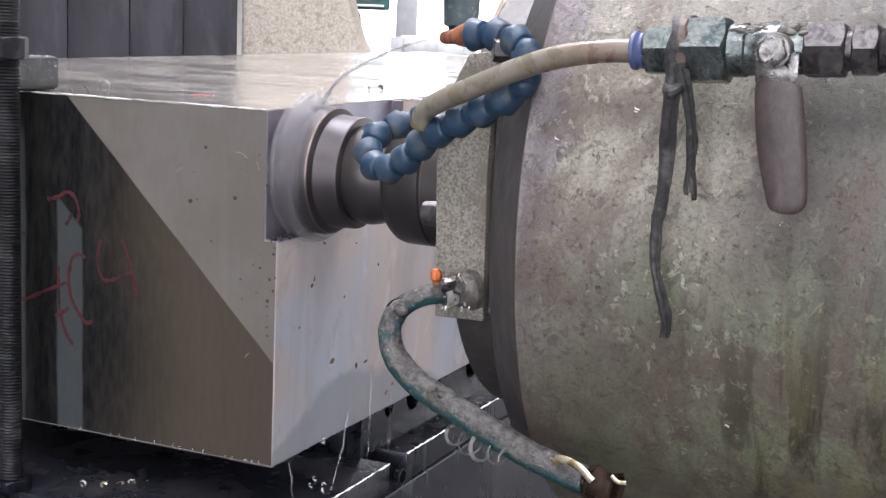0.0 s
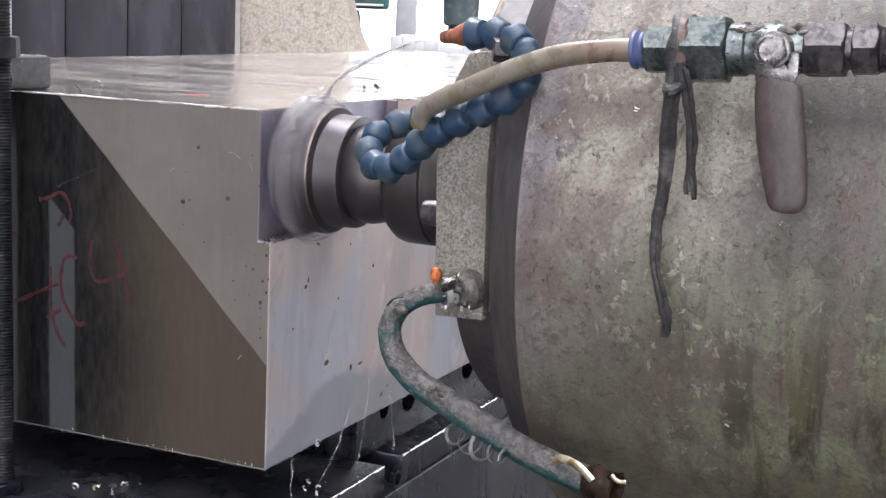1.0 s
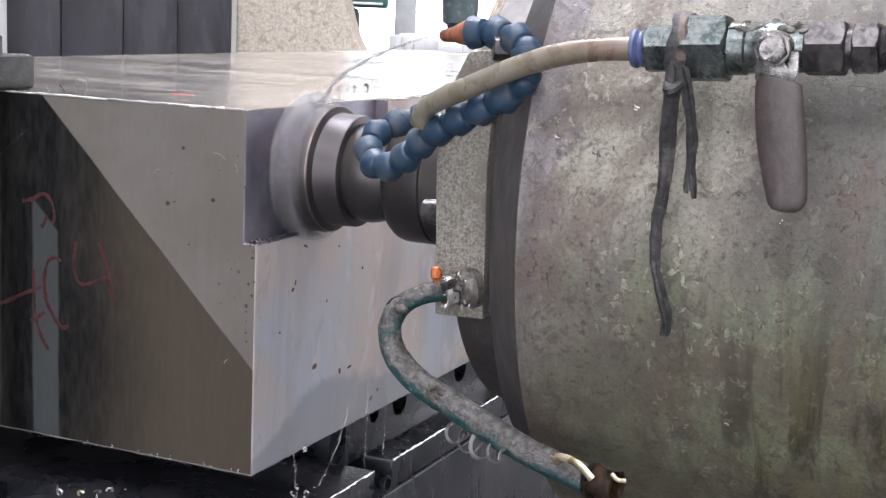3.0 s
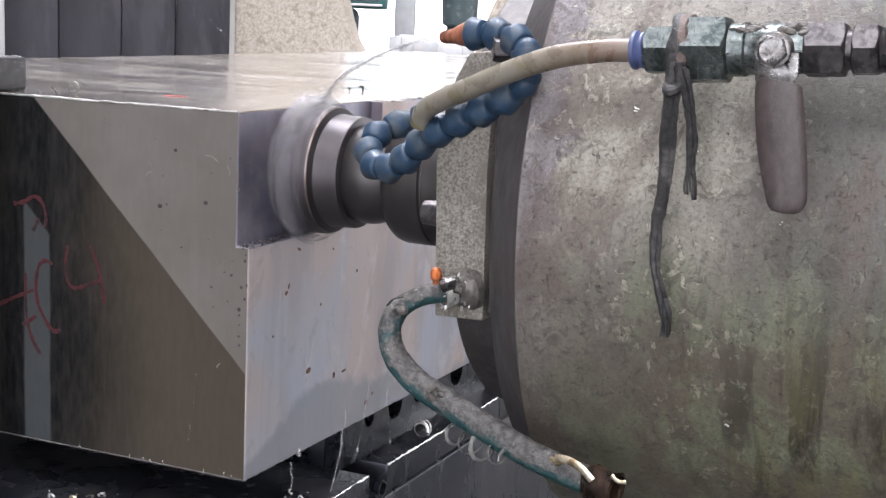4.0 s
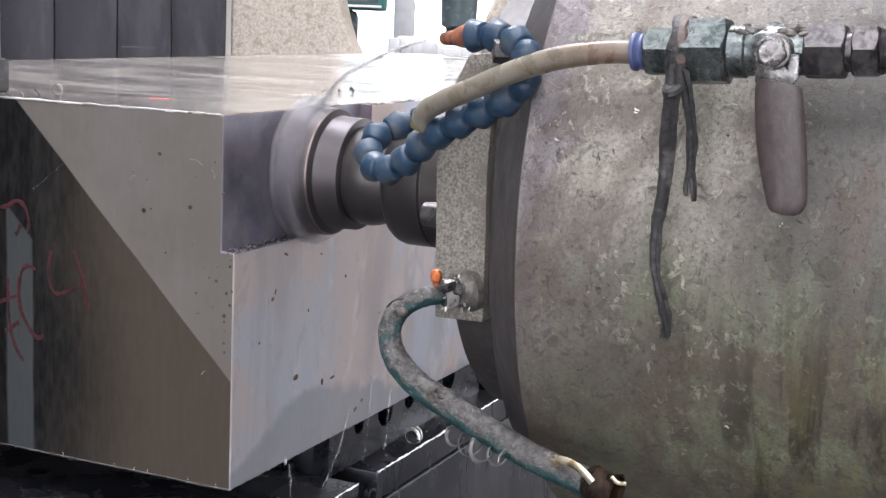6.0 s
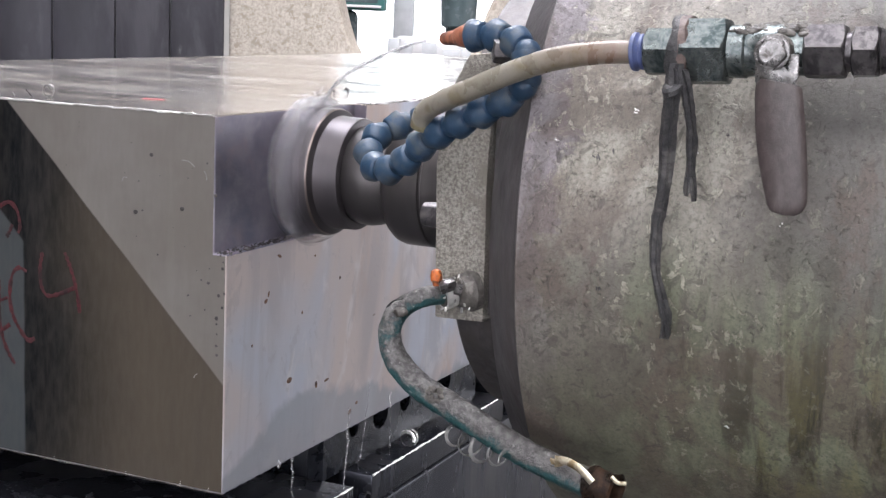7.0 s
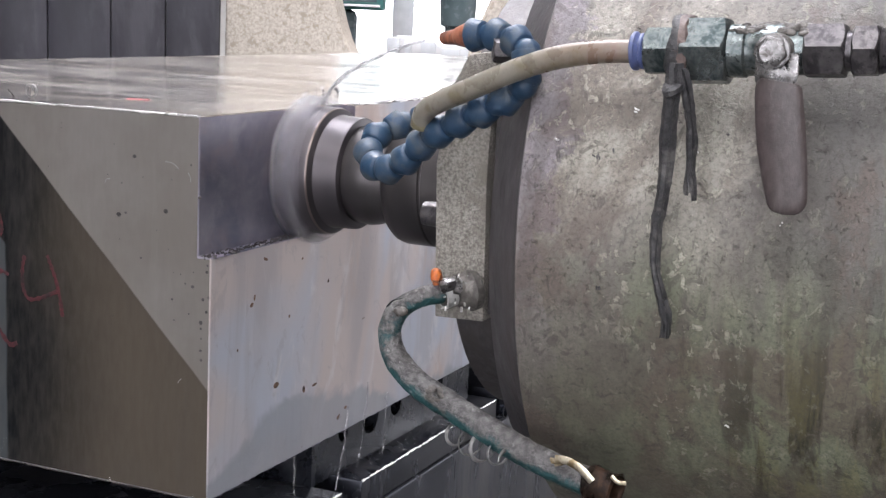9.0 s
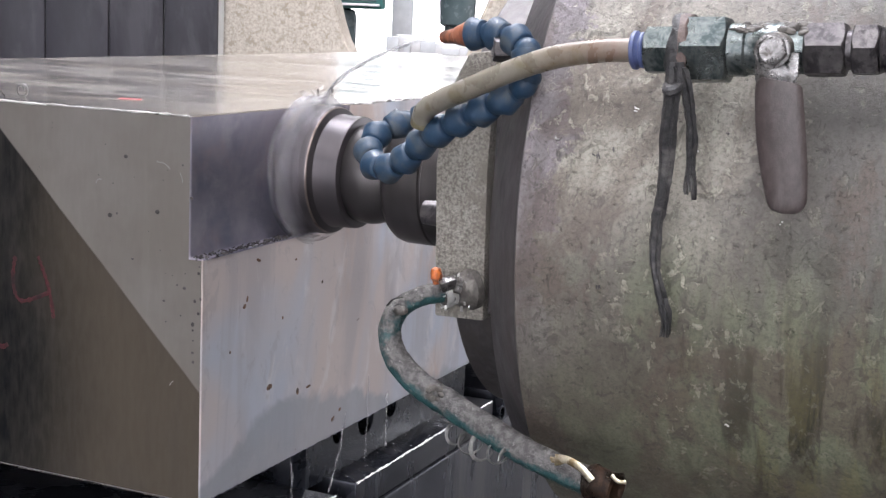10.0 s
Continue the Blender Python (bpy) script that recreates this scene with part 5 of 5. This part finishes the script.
chip("bright curled steel chip lying on the wet slab", (-0.1573, 0.034, 0.2252), 0.0070, 1, 1.3, COIL)
chip("bright curled steel chip lying on the wet slab", (-0.1670, 0.028, 0.2252), 0.0046, 2, 0.7, DARK_ZINC)
chip("small dark curled steel chip lying on the wet slab", (-0.1740, 0.024, 0.2252), 0.0040, 3, 0.55, DARK_ZINC)
for i, (dx, dy) in enumerate(((-0.006, -0.006), (0.0, 0.002), (0.006, -0.003), (0.010, 0.006))):
    chip("dark curled steel chip lying on the wet slab", (-0.075 + dx, 0.256 + dy, 0.2252), 0.0050, 14 + i, 0.36 + 0.06 * i, DARK_ZINC)
for i, (x, y) in enumerate(((-0.131, 0.004), (-0.126, 0.012), (-0.136, 0.010), (-0.145, -0.001), (-0.121, 0.016))):
    chip("golden brown curled chip on the oily machine table", (x, y, TABLE_Z), 0.0042, 20 + i, 0.6 + 0.12 * i, GOLD if i < 2 else SWARF)
for i, (x, y) in enumerate(((-0.0066, 0.083), (-0.012, 0.075), (-0.016, 0.088), (0.0, 0.068))):
    chip("small bright chip on the oily machine table", (x, y, TABLE_Z), 0.0034, 30 + i, 0.5 + 0.1 * i)
rnd_t = random.Random(77)
puddle = thing("coolant_beads", "beads of coolant standing on the oily machine table", "coolant", kind="stuff")
beads = bmesh.new()
for _ in range(80):
    yb = rnd_t.uniform(-0.03, 0.36)
    xb = rnd_t.uniform(-0.012, 0.0095) if yb > 0.15 else rnd_t.uniform(-0.2, 0.009)
    if 0.1495 < yb < 0.1795 or -0.063 < yb < -0.033:
        continue
    join(beads, ball((xb, yb, TABLE_Z), rnd_t.uniform(0.0003, 0.0010), (1.3, 1.3, 0.6), 4))
part("beads", beads, WATER, puddle)

# a bright curl that drops onto the table and is washed off again
curl = chip("bright fresh curl of swarf that drops onto the table", (0.0, 0.0, 0.0), 0.0125, 5, 1.25)
# drops and chips that the cutter throws off
flung = []
rnd_f = random.Random(12)
DROP = mesh_of(ball((0, 0, 0), 0.0008, (1.0, 1.0, 1.0), 5), "drop", WATER)
CHIPLET = mesh_of(box((-0.0013, -0.0005, -0.0002), (0.0013, 0.0005, 0.0002), 0.0001, 1), "chiplet", SWARF)
for i in range(130):
    wet = i % 5 > 0
    ob = thing("coolant_drop" if wet else "flying_chip", "drop of coolant flung off the cutter" if wet else "small bright chip flung off the cutter", "drop" if wet else "steel chip",
               "flung coolant drops" if wet else "flung chips")
    bit = new("drop" if wet else "chip", DROP if wet else CHIPLET)
    bit.parent = ob
    t0 = 0.02 + 9.1 * i / 130 + rnd_f.uniform(0, 0.06)
    a = rnd_f.uniform(-0.5, 4.2)
    speed = rnd_f.uniform(0.5, 1.5)
    flung.append((ob, t0, Vector((rnd_f.uniform(-1.8, 0.25) * speed, -abs(math.cos(a)) * speed, math.sin(a) * speed * 0.8 + 0.5)), rnd_f.uniform(-300, 300)))
# drips that fall from the slab's lower edge
drips = []
for i, (x, t0) in enumerate(((-0.052, 0.0), (-0.118, 0.45), (-0.020, 1.1), (-0.090, 1.7), (-0.150, 2.3), (-0.035, 3.2), (-0.075, 4.0), (0.004, 4.45), (-0.105, 5.0), (-0.015, 5.45), (-0.060, 6.3), (0.003, 7.0), (-0.085, 7.5), (-0.030, 8.0), (-0.125, 8.5), (-0.010, 9.0), (-0.070, 9.45))):
    ob = thing("coolant_drip", "drip of coolant falling from the slab's lower edge", "drop", "coolant drips")
    bm = lathe([(-0.0045, 0.0002), (-0.002, 0.0008), (0.0, 0.0012), (0.0010, 0.0009), (0.0014, 0.0002)], 10)
    part("drip", moved(bm, pose(0, 0, 0, 0, 90, 0)), WATER, ob)
    drips.append((ob, x, t0))


def motions():
    ride = [(0, pose(0, 0, 0)), (5, pose(0, FEED * 5, 0)), (10, pose(0, FEED * 10, 0))]
    for ob in RIDING:
        walk(ob, ride)
    walk(spindle, [(i / 30, pose(0, AXIS_Y + FEED * i / 30, AXIS_Z, 80 * i % 360)) for i in range(301)])
    rest = pose(0.0020, 0.2500, TABLE_Z, 0, 15, 5)
    walk(curl, [(0, pose(0.02, 0.080, 0.19)), (3.0, pose(0.02, 0.075, 0.19)), (3.2, pose(0.025, 0.12, 0.16, 40, 60, 0)), (3.35, pose(0.02, 0.19, 0.06, 60, 40, 20)), (3.45, rest), (8.7, rest),
                (8.8, pose(0.014, 0.252, -0.040, 0, 50, 30)), (8.9, pose(0.03, 0.255, -0.12, 20, 90, 30)), (9.1, pose(0.05, 0.26, -0.50, 40, 120, 30)), (9.25, pose(0.05, 0.26, FLOOR_Z, 40, 120, 30)), (10, pose(0.05, 0.26, FLOOR_Z, 40, 120, 30))])
    for ob, t0, v, turn in flung:
        home = [AXIS_Y + FEED * t for t in (0, t0)]
        rows = [(0, pose(0.005, home[0], AXIS_Z)), (t0, pose(0.005, home[1], AXIS_Z))]
        start = Vector((0.005, home[1], AXIS_Z)) + v.normalized() * 0.045
        for k in range(1, 13):
            u = k * 0.05
            p = start + v * (u - 0.05) + Vector((0, 0, -4.9 * (u - 0.05) ** 2))
            if p.z < FLOOR_Z or t0 + u > 9.98:
                break
            rows.append((t0 + u, pose(*p, turn * u * 0.5, 20, turn * u)))
        p.z = max(p.z, FLOOR_Z)
        rows.append((10, pose(*p, turn * 0.3, 20, turn * 0.6)))
        walk(ob, rows)
    for ob, at, seed in TRICKLES:
        walk(ob, [(k * 0.4, Matrix.Translation(at + Vector((0, FEED * k * 0.4 + 0.0035 * math.sin(2.1 * k + seed), 0.002 * math.sin(1.3 * k + seed)))) @ pose(0, 0, 0, 7 * math.sin(1.7 * k + 2 * seed), 0, 25 * math.sin(k + seed))) for k in range(26)])
    inside = pose(0.020, AXIS_Y + FEED * 9.37, AXIS_Z)
    landed = pose(0.09, 0.52, FLOOR_Z, 90)
    walk(spark, [(0, pose(0.020, AXIS_Y, AXIS_Z)), (9.37, inside), (9.4, pose(0.030, 0.1333, 0.135)), (9.433, pose(0.045, 0.24, -0.12, 30)), (9.467, pose(0.07, 0.38, -0.55, 60)), (9.5, landed), (10, landed)])
    for ob, x, t0 in drips:
        y = 0.0008 if x < 0 else 0.06
        top, foot = pose(x, y, 0.001), pose(x, y, TABLE_Z + 0.0005)
        fall = [(t0 + 0.15 + u, pose(x, y, 0.001 - 4.9 * u * u)) for u in (0.033, 0.067)]
        rows = ([(0, top)] if t0 > 0 else []) + [(t0, top), (t0 + 0.15, pose(x, y, 0.0)), *fall, (t0 + 0.25, foot), (10, foot)]
        walk(ob, rows)


motions()
